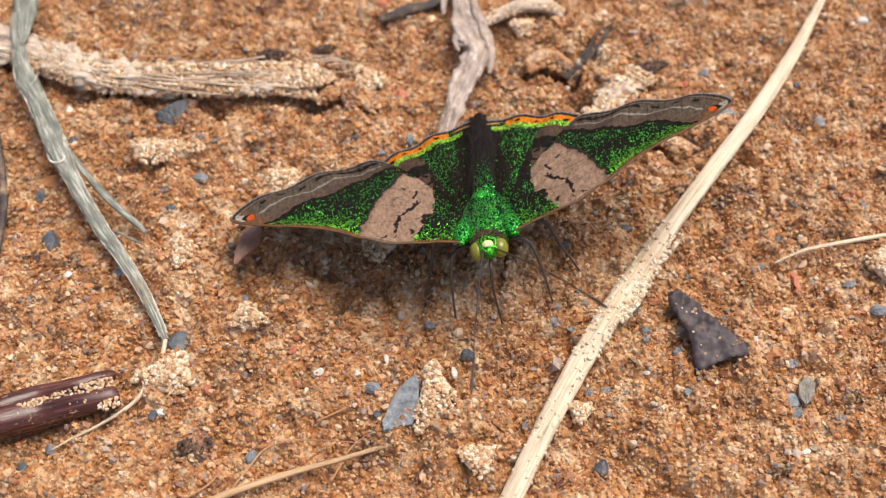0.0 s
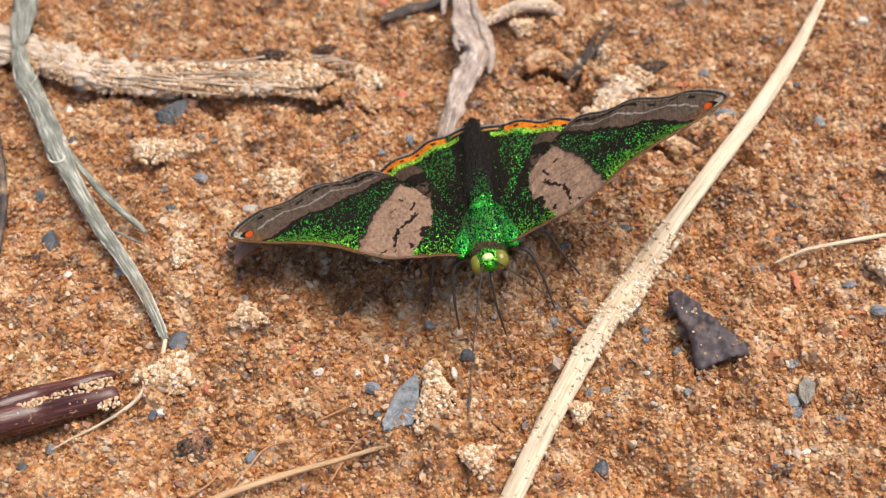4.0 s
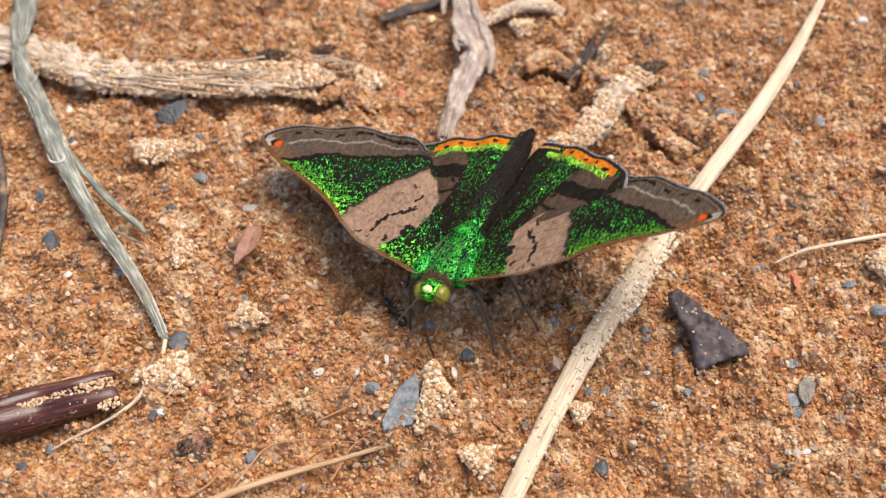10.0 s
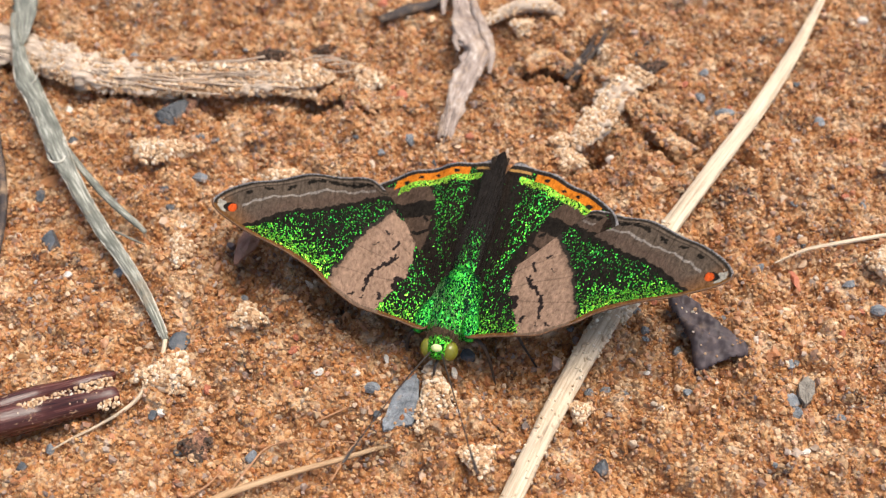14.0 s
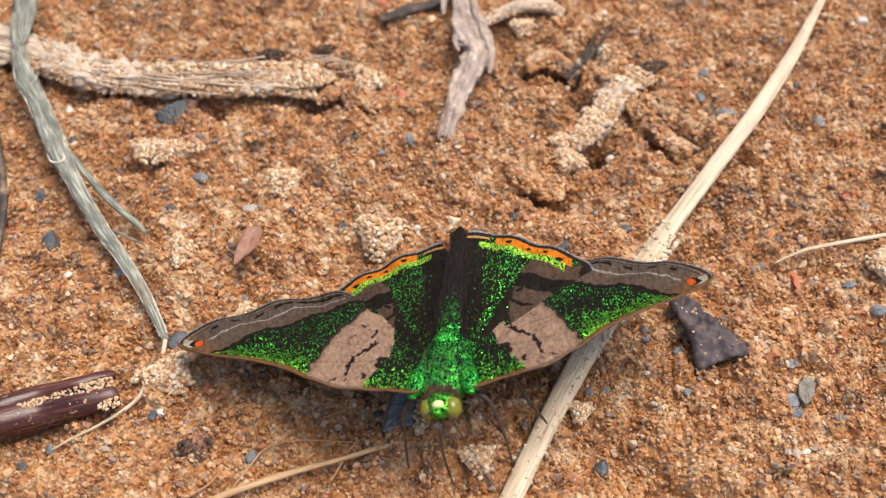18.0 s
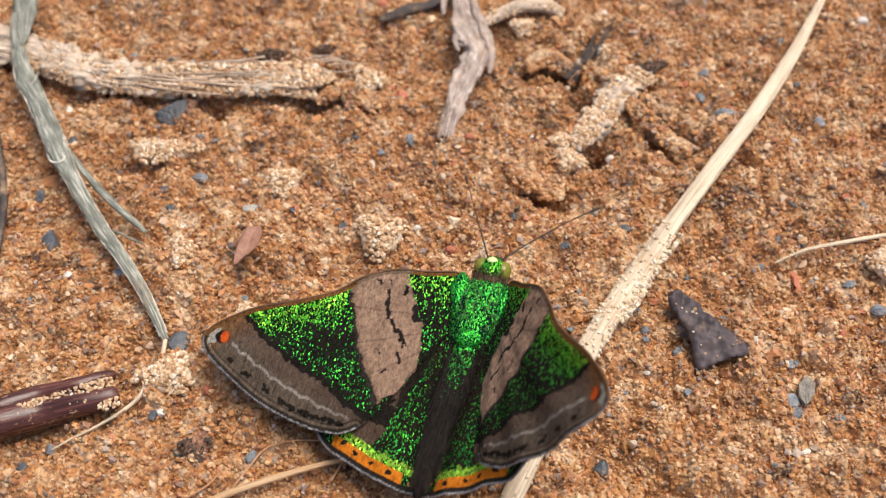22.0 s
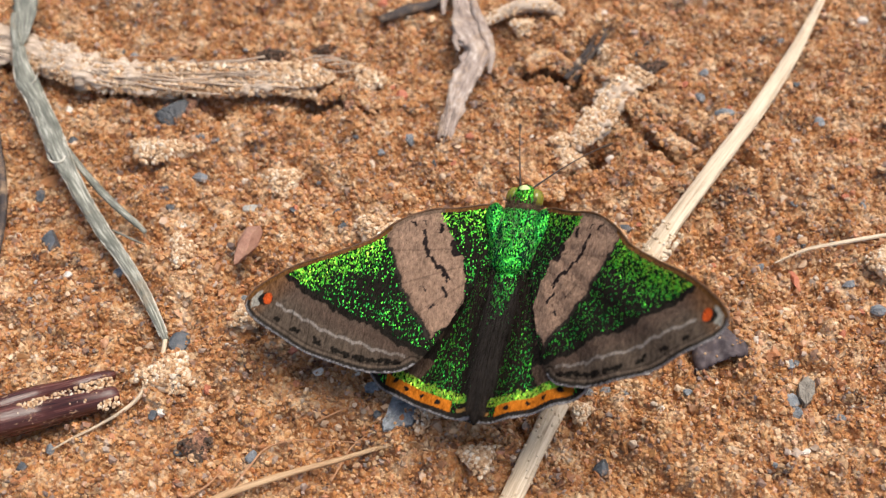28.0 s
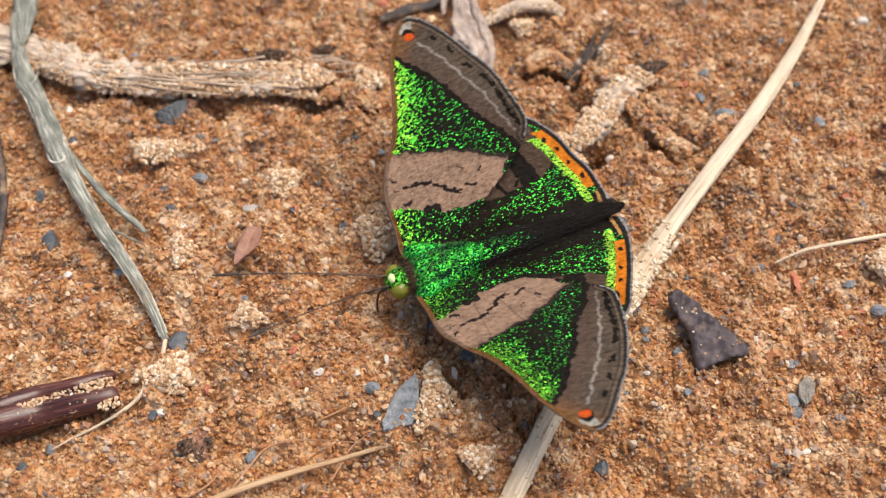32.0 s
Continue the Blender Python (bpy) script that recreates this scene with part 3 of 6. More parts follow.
for name, rows, label in (("blade", BLADE, "flat grey-green upper blade"), ("torn_strip", TORN, "")):
    part(name, sweep(name, [(x, y, top(x, y) * 0.35 + z + h, w, h) for x, y, z, w, h in rows], M_GRASS, 50, 12, 0.1, seed=6, cup=0.12), grass, label)
TEAR = ((-26.26, 9.22, 1.9, 0.09, 0.07), (-25.85, 8.19, 1.85, 0.11, 0.07), (-25.41, 7.0, 1.75, 0.11, 0.07), (-24.83, 5.92, 1.6, 0.13, 0.07), (-24.15, 5.83, 1.6, 0.13, 0.07), (-23.92, 6.58, 1.65, 0.11, 0.07), (-24.33, 7.56, 1.7, 0.09, 0.07))
COLLAR = ((-28.4, 13.79, 1.95, 0.09, 0.06), (-28.18, 12.7, 1.95, 0.11, 0.07), (-27.62, 11.91, 1.95, 0.13, 0.07), (-27.0, 12.32, 1.95, 0.11, 0.07), (-26.95, 13.09, 1.9, 0.09, 0.06))
for rows in (TEAR, COLLAR):
    part("sheath_rim", sweep("sheath_rim", [(x, y, top(x, y) * 0.35 + z + h, w, h) for x, y, z, w, h in [(*r[:2], r[2] - 0.08, r[3] * 0.55, r[4] * 0.7) for r in rows]], M_RIM, 60, 8, 0.9, seed=9), grass, "pale torn rim of the sheath")
run = spline([(x, y, top(x, y) * 0.35 + z + h, w, h) for x, y, z, w, h in GRASS], 60)
slope = np.gradient(run[:, :2], axis=0)
slope /= np.linalg.norm(slope, axis=1)[:, None]
for s in (-1, 1):
    ribs = [(p[0] + s * q[1] * p[3] * 0.92, p[1] - s * q[0] * p[3] * 0.92, p[2] + (0.02 if abs(s) == 1 else p[4] * 0.95), 0.06, 0.06) for p, q in zip(run[::2], slope[::2])]
    part("edge_rib", sweep("edge_rib", ribs, M_RIM, 120, 7, 0.5, seed=int(3 + s)), grass, "pale raised edge of the stalk")
BRANCH = ((-24.17, 7.12, 1.2, 0.22, 0.14), (-22.79, 5.53, 1.0, 0.23, 0.14), (-21.0, 3.43, 0.8, 0.25, 0.13), (-19.41, 1.98, 0.6, 0.23, 0.12), (-18.34, 1.04, 0.5, 0.16, 0.1))
part("side_shoot", sweep("side_shoot", [(x, y, top(x, y) * 0.35 + z + h, w, h) for x, y, z, w, h in BRANCH], M_GRASS, 40, 8, 0.06), grass)
FRAY = ((-20.44, 1.2, 0.8, 0.07, 0.04), (-19.27, 0.52, 0.65, 0.07, 0.04), (-18.2, -0.01, 0.4, 0.05, 0.03))
part("fibre", sweep("fibre", [(x, y, top(x, y) * 0.35 + z + h, w, h) for x, y, z, w, h in FRAY], M_GRASS, 20, 6, 0.06), grass)
STRAND = ((-16.08, -6.68, 0.5, 0.16, 0.1), (-16.03, -8.08, 0.4, 0.14, 0.1), (-16.64, -9.2, 0.35, 0.13, 0.09), (-16.9, -10.4, 0.3, 0.13, 0.09), (-17.64, -11.14, 0.3, 0.13, 0.08), (-18.91, -12.12, 0.3, 0.09, 0.07), (-20.28, -13.05, 0.25, 0.08, 0.05), (-21.42, -13.62, 0.2, 0.05, 0.04))
part("withered_tip", sweep("withered_tip", [(x, y, top(x, y) * 0.35 + z + h, w, h) for x, y, z, w, h in STRAND], M_STRAW, 60, 8, 0.1, seed=4), grass, "thin withered brown tip")

ROOT = ((-31.24, 16.68, 0.30, 1.5, 0.55), (-28.94, 16.43, 0.30, 1.44, 0.55), (-25.86, 14.86, 0.35, 1.27, 0.55), (-23.04, 13.9, 0.40, 1.18, 0.55), (-19.98, 13.63, 0.40, 1.14, 0.6), (-16.96, 13.68, 0.40, 1.22, 0.6), (-13.88, 13.57, 0.40, 1.26, 0.55), (-10.85, 13.78, 0.40, 1.18, 0.45), (-8.56, 13.87, 0.30, 0.84, 0.35), (-7.46, 14.32, 0.20, 0.31, 0.2))
root = stem("root", ROOT, M_ROOT, "weathered grey-brown root, fibrous and crusted with sand", "root", 220, 36, 0.4, 8, (11, 0.09))
crust(root, ROOT[1:10], 31, 120, 0.075)
crust(root, ROOT[2:10], 33, 34, 0.15)
crust(root, [(x, y + 0.5, z + 0.1, 0.5, h) for x, y, z, w, h in ROOT[4:9]], 34, 30, 0.17)
crust(root, [(x, y - 0.9, z - 0.25, 0.45, h) for x, y, z, w, h in ROOT[1:9]], 32, 60, 0.15)
rng = np.random.default_rng(77)
for k in range(48):
    a = rng.uniform(0, 6.2)
    run = spline([(x, y, z + 2 * h, w, h) for x, y, z, w, h in ROOT], 90)
    i0 = int(rng.uniform(0, 60))
    off, drift = rng.uniform(-0.8, 0.8), rng.uniform(-0.25, 0.25)
    piece = run[i0:i0 + int(rng.uniform(14, 28)):5]
    rows = [(x, y + w * off + drift * n, z - 0.5 * h * off ** 2 + top(x, y) * 0.35 + rng.uniform(-0.02, 0.12), rng.uniform(0.04, 0.1), 0.06) for n, (x, y, z, w, h) in enumerate(piece)]
    part("bark_fibre", sweep("bark_fibre", rows, M_ROOT, 18, 6, 0.2, seed=k), root)
rng = np.random.default_rng(14)
for k in range(7):
    (x0, y0), (x1, y1) = (-10.21, 14.63), (-7.12, 14.63)
    t = rng.uniform(0, 1)
    px, py = x0 + (x1 - x0) * t, y0 + rng.uniform(-0.7, 0.7)
    rows = [(px, py, top(px, py) * 0.35 + 1.3, 0.07, 0.06), (px + 1.2, py + rng.uniform(-0.3, 0.3), 1.3, 0.05, 0.05), (px + 2.6, py + rng.uniform(-0.9, 0.9), 0.7, 0.03, 0.03)]
    part("frayed_fibre", sweep("frayed_fibre", rows, M_ROOT, 14, 6, 0.1, seed=k), root)

LEAF = ((0.90, 23.71, 0.80, 0.45, 0.2), (1.24, 20.36, 0.90, 0.6, 0.25), (1.73, 17.99, 1.00, 0.98, 0.3), (2.20, 15.79, 1.00, 0.78, 0.3), (1.40, 13.07, 0.80, 0.74, 0.24), (0.71, 10.80, 0.60, 0.62, 0.2), (0.37, 9.44, 0.45, 0.5, 0.14), (0.18, 8.69, 0.30, 0.34, 0.1))
dead = stem("curled_leaf", LEAF, M_DEADLEAF, "curled grey-brown dead leaf with a ragged tip", "dead leaf", 120, 26, 0.3, 12, (7, 0.12), 0.15)
for rows, k in ((((2.07, 20.51, 1.30, 0.26, 0.15), (2.81, 17.68, 1.30, 0.34, 0.16), (3.24, 15.69, 1.10, 0.3, 0.13), (3.14, 14.11, 0.70, 0.12, 0.06)), 5), (((0.45, 22.59, 1.00, 0.2, 0.12), (0.08, 21.05, 0.80, 0.24, 0.12), (0.00, 19.94, 0.60, 0.1, 0.06)), 6),
                (((1.10, 18.06, 1.20, 0.2, 0.1), (0.86, 16.95, 1.10, 0.26, 0.1), (1.08, 16.06, 0.90, 0.1, 0.05)), 7)):
    part("leaf_lobe", sweep("leaf_lobe", [(x, y, z + h, w, h) for x, y, z, w, h in rows], M_DEADLEAF, 40, 12, 0.3, seed=k), dead)
rng = np.random.default_rng(23)
for k in range(9):
    (x0, y0), (x1, y1) = (0.60, 11.00), (0.04, 8.66)
    o = rng.uniform(-0.6, 0.6)
    t0, t1 = rng.uniform(0.0, 0.5), rng.uniform(0.9, 1.25)
    rows = [(x0 + (x1 - x0) * t + o * (1 - 0.2 * t) + rng.uniform(-0.08, 0.08), y0 + (y1 - y0) * t, 1.05 - 0.5 * t + rng.uniform(-0.1, 0.12), 0.09 - 0.05 * t / t1, 0.05) for t in np.linspace(t0, t1, 4)]
    part("frayed_fibre", sweep("frayed_fibre", rows, M_DEADLEAF, 16, 6, 0.2, seed=k), dead)

TWIG = ((2.83, 19.28, 0.30, 0.35, 0.25), (4.24, 20.15, 0.40, 0.5, 0.35), (5.86, 20.62, 0.50, 0.62, 0.4), (7.47, 20.61, 0.40, 0.55, 0.36), (8.50, 20.14, 0.30, 0.25, 0.2))
twig = stem("root_piece", TWIG, M_ROOT, "short pale piece of root crusted with sand", "root", 50, 14, 0.18, 9)
crust(twig, TWIG, 41, 18, 0.11)
stem("dark_twig", ((-4.48, 19.79, 0.20, 0.3, 0.2), (-2.57, 20.43, 0.30, 0.45, 0.3), (-0.57, 21.31, 0.40, 0.42, 0.3), (1.27, 23.56, 0.40, 0.35, 0.3)), M_BLACKTWIG, "short blackened twig half buried in sand", "twig", 40, 10, 0.15, 10)
ROTTEN = ((11.41, 18.68, 0.40, 0.2, 0.18), (10.62, 17.00, 0.25, 0.26, 0.2), (9.47, 15.35, 0.10, 0.28, 0.18), (8.56, 14.10, -0.10, 0.2, 0.15), (7.97, 13.08, -0.25, 0.12, 0.1))
rotten = stem("dark_twig", ROTTEN, M_BLACKTWIG, "dark rotten twig in a hollow of the sand", "twig", 60, 14, 0.5, 11)
crust(rotten, ROTTEN, 43, 22, 0.11, material=M_GRAIN)
for k, (a, b) in enumerate(((0.1, 0.28), (-0.15, 0.2), (0.3, 0.1), (-0.3, 0.15))):
    part("splinter", sweep("splinter", [(x + a, y + 0.1 * k - 0.15, z + h + b, 0.09, 0.07) for x, y, z, w, h in ROTTEN[k % 2:k % 2 + 3]], M_BLACKTWIG, 24, 7, 0.4, seed=k), rotten)
stem("dark_twig", ((-29.42, 9.72, 0.30, 0.2, 0.18), (-28.24, 5.63, 0.30, 0.26, 0.2), (-27.49, 2.44, 0.30, 0.26, 0.2), (-27.17, -0.53, 0.20, 0.18, 0.15)), M_BLACKTWIG, "thin black twig lying on the sand", "twig", 40, 10, 0.12, 12)
RIDGE = ((13.68, 14.08, 0.20, 0.4, 0.2), (12.15, 12.95, 0.30, 0.66, 0.3), (11.02, 11.58, 0.35, 0.68, 0.32), (10.21, 10.36, 0.22, 0.7, 0.3), (9.28, 9.06, 0.05, 0.74, 0.26), (8.37, 8.56, -0.05, 0.5, 0.2))
ridge = stem("crusted_root", RIDGE, M_ROOT, "short root fully crusted with pale sand", "root", 110, 26, 0.85, 13)
crust(ridge, RIDGE, 51, 130, 0.1)
crust(ridge, RIDGE, 53, 40, 0.17)
crust(ridge, [(x + 0.5, y - 0.2, z - 0.1, 0.5, h * 0.8) for x, y, z, w, h in RIDGE[1:5]], 52, 50, 0.13)

CULM = ((-13.28, -17.29, 0.20, 0.22, 0.18), (-11.57, -16.38, 0.25, 0.22, 0.18), (-8.64, -15.22, 0.30, 0.2, 0.16), (-5.35, -14.15, 0.30, 0.16, 0.13), (-2.90, -13.58, 0.25, 0.11, 0.1), (-1.43, -13.23, 0.15, 0.05, 0.05))
stem("thin_straw", CULM, M_TANSTRAW, "thin tan straw lying on the sand", "straw", 60, 10, 0.08, 14)
stem("thin_straw", ((20.20, -0.99, 0.20, 0.05, 0.05), (22.28, -0.25, 0.35, 0.12, 0.1), (24.79, 0.27, 0.40, 0.14, 0.11), (28.40, 0.96, 0.40, 0.15, 0.12)), M_STRAW, "fine pale grass blade on the sand", "straw", 50, 8, 0.08, 15)
for k, rows in enumerate((
        ((-11.46, -16.18, 0.10, 0.08, 0.07), (-10.53, -14.80, 0.10, 0.07, 0.06), (-9.57, -13.47, 0.15, 0.06, 0.06), (-7.58, -13.05, 0.15, 0.05, 0.05), (-4.47, -13.23, 0.10, 0.03, 0.03)),
        ((-6.06, -15.46, 0.10, 0.05, 0.05), (-5.50, -14.34, 0.20, 0.06, 0.05), (-5.07, -13.49, 0.20, 0.05, 0.04), (-4.18, -12.75, 0.10, 0.03, 0.03)),
        ((-21.83, 16.21, 0.20, 0.07, 0.06), (-19.69, 16.44, 0.30, 0.09, 0.07), (-16.63, 16.87, 0.20, 0.05, 0.04)),
        ((-7.04, -11.88, 0.10, 0.05, 0.05), (-5.50, -11.20, 0.15, 0.06, 0.05), (-3.79, -10.27, 0.10, 0.03, 0.03)),
        ((-13.70, -16.44, 0.10, 0.06, 0.05), (-12.71, -15.81, 0.15, 0.06, 0.05), (-12.05, -14.96, 0.10, 0.03, 0.03)),
        ((9.15, 3.95, 0.10, 0.05, 0.05), (10.05, 4.14, 0.15, 0.05, 0.05), (10.82, 4.67, 0.05, 0.03, 0.03)))):
    stem("rootlet", rows, M_ROOTLET, "hair-thin brown rootlet on the sand", "rootlet", 30, 6, 0.1, 30 + k, group="rootlets")

POD = ((-26.3, -13.08, 0.10, 0.95, 0.95), (-24.24, -12.46, 0.10, 0.93, 0.92), (-22.37, -11.63, 0.10, 0.88, 0.86), (-20.19, -11.2, 0.10, 0.75, 0.76), (-18.68, -10.8, 0.10, 0.63, 0.66), (-18.3, -10.61, 0.10, 0.57, 0.58))
pod = stem("brown_stem", POD, M_POD, "glossy dark brown hollow plant stem with sandy streaks", "plant stem", 70, 28, 0.02, 17, (9, 0.02))
PLY = [(x, y, top(x, y) * 0.35 + z + h, w, h) for x, y, z, w, h in ((-26.44, -12.16, 0.55, 0.59, 0.6), (-24.38, -11.57, 0.55, 0.59, 0.6), (-22.5, -10.62, 0.55, 0.57, 0.56), (-20.34, -10.09, 0.5, 0.47, 0.5), (-18.97, -9.34, 0.45, 0.38, 0.4), (-18.72, -9.12, 0.45, 0.26, 0.3))]
part("sheath", sweep("sheath", PLY, M_POD, 50, 12, 0.08, seed=3), pod, "darker sheath along the stem")
crust(pod, ((-23.3, -11.82, 1.55, 0.15, 0.1), (-21.66, -11.1, 1.5, 0.22, 0.1), (-19.82, -10.58, 1.4, 0.25, 0.1), (-18.43, -9.96, 1.2, 0.32, 0.1)), 61, 44, 0.085)
crust(pod, ((-18.97, -11.57, 0.9, 0.22, 0.2), (-18.35, -11.41, 0.9, 0.28, 0.2), (-17.99, -10.96, 0.7, 0.34, 0.2)), 62, 46, 0.09)
crust(pod, [(x, y, z, w * 0.98, h) for x, y, z, w, h in POD[1:]], 63, 4, 0.06)


def bark_flake():
    """A torn flake: a crumpled plate with a notch, its far corner curled up."""
    line = np.array([(13.14, -4.4), (13.41, -3.76), (13.85, -3.48), (14.35, -3.72), (14.96, -4.2), (15.28, -4.83), (15.73, -5.42), (16.46, -5.85), (17.02, -6.58), (17.7, -7.69), (17.45, -8.06), (16.59, -8.21), (15.92, -8.4), (15.31, -8.69), (14.59, -8.81), (14.34, -8.47), (14.24, -7.72), (14.2, -6.97), (13.96, -6.2), (13.65, -5.5), (13.22, -4.91)])[::-1]
    line = spline(np.vstack([line, line[:1]]), 160)
    step = 0.09
    xs, ys = np.arange(line[:, 0].min(), line[:, 0].max() + step, step), np.arange(line[:, 1].min(), line[:, 1].max() + step, step)
    gx, gy = np.meshgrid(xs, ys, indexing="ij")
    keep = inside(gx, gy, line)
    i = np.arange(gx.size).reshape(gx.shape)
    cell = keep[:-1, :-1] & keep[1:, :-1] & keep[1:, 1:] & keep[:-1, 1:]
    quads = np.stack([i[:-1, :-1], i[1:, :-1], i[1:, 1:], i[:-1, 1:]], -1)[cell]
    used = np.unique(quads)
    remap = np.full(gx.size, -1)
    remap[used] = np.arange(len(used))
    x, y = gx.ravel()[used], gy.ravel()[used]
    rim = near_line(x, y, line)
    fold = 0.5 * np.abs(((x * 0.8 + y * 0.6) * 0.5) % 2 - 1) + 0.5 * value_noise(x * 0.9, y * 0.9) + 0.42 * value_noise(x * 2.2, y * 2.2) + 0.16 * value_noise(x * 5, y * 5)
    z = np.maximum(0.62 + fold, height(x, y) + 0.14) - 0.3 * np.exp(-(rim / 0.14) ** 2)
    z = z - 0.5 * np.exp(-((x - 14.11) ** 2 + (y + 4.11) ** 2) / 0.12)
    close = rim < step
    n = line[np.hypot(x[close][:, None] - line[None, :, 0], y[close][:, None] - line[None, :, 1]).argmin(1)]
    x[close], y[close] = n[:, 0], n[:, 1]
    rng = np.random.default_rng(8)
    verts = np.stack([x, y, z], 1)
    me = mesh_of("bark_flake", verts, remap[quads], M_BARK)
    uv = me.uv_layers.new(name="UVMap")
    idx = np.empty(len(me.loops), int)
    me.loops.foreach_get("vertex_index", idx)
    uv.data.foreach_set("uv", (verts[idx][:, [1, 0]] * MM * 0.4).ravel())
    ob = part("bark_flake", me)
    solid = ob.modifiers.new("thickness", "SOLIDIFY")
    solid.thickness, solid.offset = 0.18 * MM, -1
    pick = verts[rng.integers(0, len(verts), 18)] + (0, 0, 0.03)
    tagged(part("clinging_grains", grains("clinging_grains", rng, pick, rng.uniform(0.05, 0.13, 18), ICO1, M_PALE), ob), kind="stuff")
    tagged(ob, "torn dark brown leathery bark flake on sand", "bark flake")


bark_flake()

# ---------------------------------------------------------------- stones and clumps
SLATE = ((-1.56, -9.33), (-1.36, -9.76), (-1.33, -12.01), (-1.67, -12.53), (-2.50, -12.74), (-3.23, -12.94), (-3.34, -12.42), (-2.64, -10.41))
tagged(part("slate_stone", slab("slate_stone", SLATE, -0.6, 1.0, M_SLATE, (0.03, 0.0), 0.06, 4)), "flat blue-grey slate stone with a broken face", "stone")
clump(-0.51, -10.86, 0.95, 1.9, 1.0, 71, "pale clump of sand against a slate stone", turn=-8)
FLAT = ((20.08, -9.68), (20.64, -9.24), (21.01, -9.68), (20.77, -10.48), (20.29, -11.01), (20.00, -10.55))
tagged(part("stone_flake", slab("stone_flake", FLAT, -0.6, 0.45, M_FLAKE, (0.05, 0.05), 0.05, 6)), "flat grey-brown stone flake in the sand", "stone")
SLATE_CHIPS = (
    (-15.60, 6.11, 0.65, 0.42, 0.35, M_SLATE, 0, "small blue-grey slate chip"), (-3.97, -9.85, 0.55, 0.42, 0.32, M_SLATE, 30, "small blue-grey slate chip"),
    (-12.16, 3.21, 0.95, 0.38, 0.26, M_GREYCHIP, -12, "flat pale grey stone flake"), (-21.64, 17.29, 0.35, 0.55, 0.32, M_SLATE, -15, "pale grey stone chip"),
    (18.68, 10.89, 0.72, 0.4, 0.3, M_SLATE, 0, "bluish slate chip"), (-21.67, -13.39, 0.34, 0.5, 0.3, M_SLATE, 0, "grey slate chip"),
    (-10.47, -14.00, 0.4, 0.5, 0.3, M_SLATE, 20, "blue-grey slate chip"), (19.58, -10.65, 0.7, 0.5, 0.3, M_SLATE, 20, "grey slate chip"),
    (19.90, -8.37, 0.3, 0.36, 0.25, M_SLATE, 0, "blue-grey slate chip"), (-4.02, 8.02, 0.32, 0.3, 0.22, M_SLATE, 0, "blue-grey slate chip"),
    (13.75, -10.21, 0.34, 0.3, 0.22, M_SLATE, 0, "blue-grey slate chip"), (25.84, -4.31, 0.6, 0.45, 0.3, M_SLATE, 0, "grey slate chip"),
    (24.53, -2.48, 0.5, 0.4, 0.3, M_SLATE, 0, "grey slate chip"), (17.87, 14.90, 0.4, 0.4, 0.3, M_SLATE, 0, "bluish stone chip"),
    (24.97, 10.24, 0.42, 0.5, 0.3, M_SLATE, 0, "bluish stone chip"), (-19.89, -1.23, 0.34, 0.4, 0.25, M_SLATE, 0, "blue-grey slate chip"),
)
DARK_STONES = (
    (-17.95, 11.3, 1.35, 1.15, 0.85, M_WETSTONE, 20, "dark shiny stone under a root"), (-24.21, 0.69, 0.65, 0.95, 0.5, M_DARKSTONE, 5, "dark bluish stone in the sand"),
    (1.50, -7.70, 0.5, 0.58, 0.4, M_DARKSTONE, -20, "dark blue stone chip"), (-15.22, -6.93, 0.6, 0.85, 0.45, M_DARKSTONE, -15, "dark grey stone chip"),
    (-16.14, -11.65, 0.3, 0.36, 0.25, M_DARKSTONE, 0, "dark stone chip"), (8.65, -14.34, 0.5, 0.6, 0.35, M_DARKSTONE, 0, "dark stone chip"),
    (-9.35, 2.67, 0.3, 0.3, 0.25, M_DARKSTONE, 0, "dark stone chip"), (-3.59, -11.65, 0.3, 0.3, 0.25, M_DARKSTONE, 0, "dark stone chip"),
    (-24.54, 9.35, 0.4, 0.5, 0.3, M_DARKSTONE, 0, "dark stone chip"),
)
QUARTZ = (
    (-25.17, 11.76, 0.34, 0.34, 0.3, M_PALESTONE, 0, "small pale quartz grain"), (-25.92, 14.73, 0.45, 0.28, 0.9, M_PALESTONE, 0, "white quartz chip beside the root"),
    (-15.77, -11.29, 0.36, 0.36, 0.28, M_PALESTONE, 0, "white quartz grain"), (11.66, -8.75, 0.2, 0.2, 0.18, M_PALESTONE, 0, "white quartz grain"),
    (12.21, -11.22, 0.16, 0.2, 0.16, M_PALESTONE, 0, "white quartz grain"), (-3.22, -7.81, 0.2, 0.42, 0.2, M_PALESTONE, 8, "oval whitish seed-like grain"),
    (0.61, -8.89, 0.22, 0.5, 0.22, M_PALESTONE, 12, "oval whitish seed-like grain"), (19.96, -13.56, 0.4, 0.2, 0.2, M_PALESTONE, 15, "oval whitish seed-like grain"),
    (-22.00, 13.73, 0.2, 0.2, 0.2, M_PALESTONE, 0, "small pale quartz grain"), (-5.08, 17.18, 0.28, 0.26, 0.22, M_PALESTONE, 0, "whitish quartz grain"),
    (-22.95, -1.44, 0.36, 0.26, 0.22, M_PALESTONE, 0, "pale grain"), (11.56, 20.93, 0.3, 0.28, 0.25, M_PALESTONE, 0, "white quartz grain"),
    (18.10, -6.78, 0.22, 0.42, 0.25, M_PALESTONE, 0, "pale grain beside a bark flake"), (30.05, 20.46, 0.5, 0.4, 0.3, M_PALESTONE, 0, "pale grain"),
)
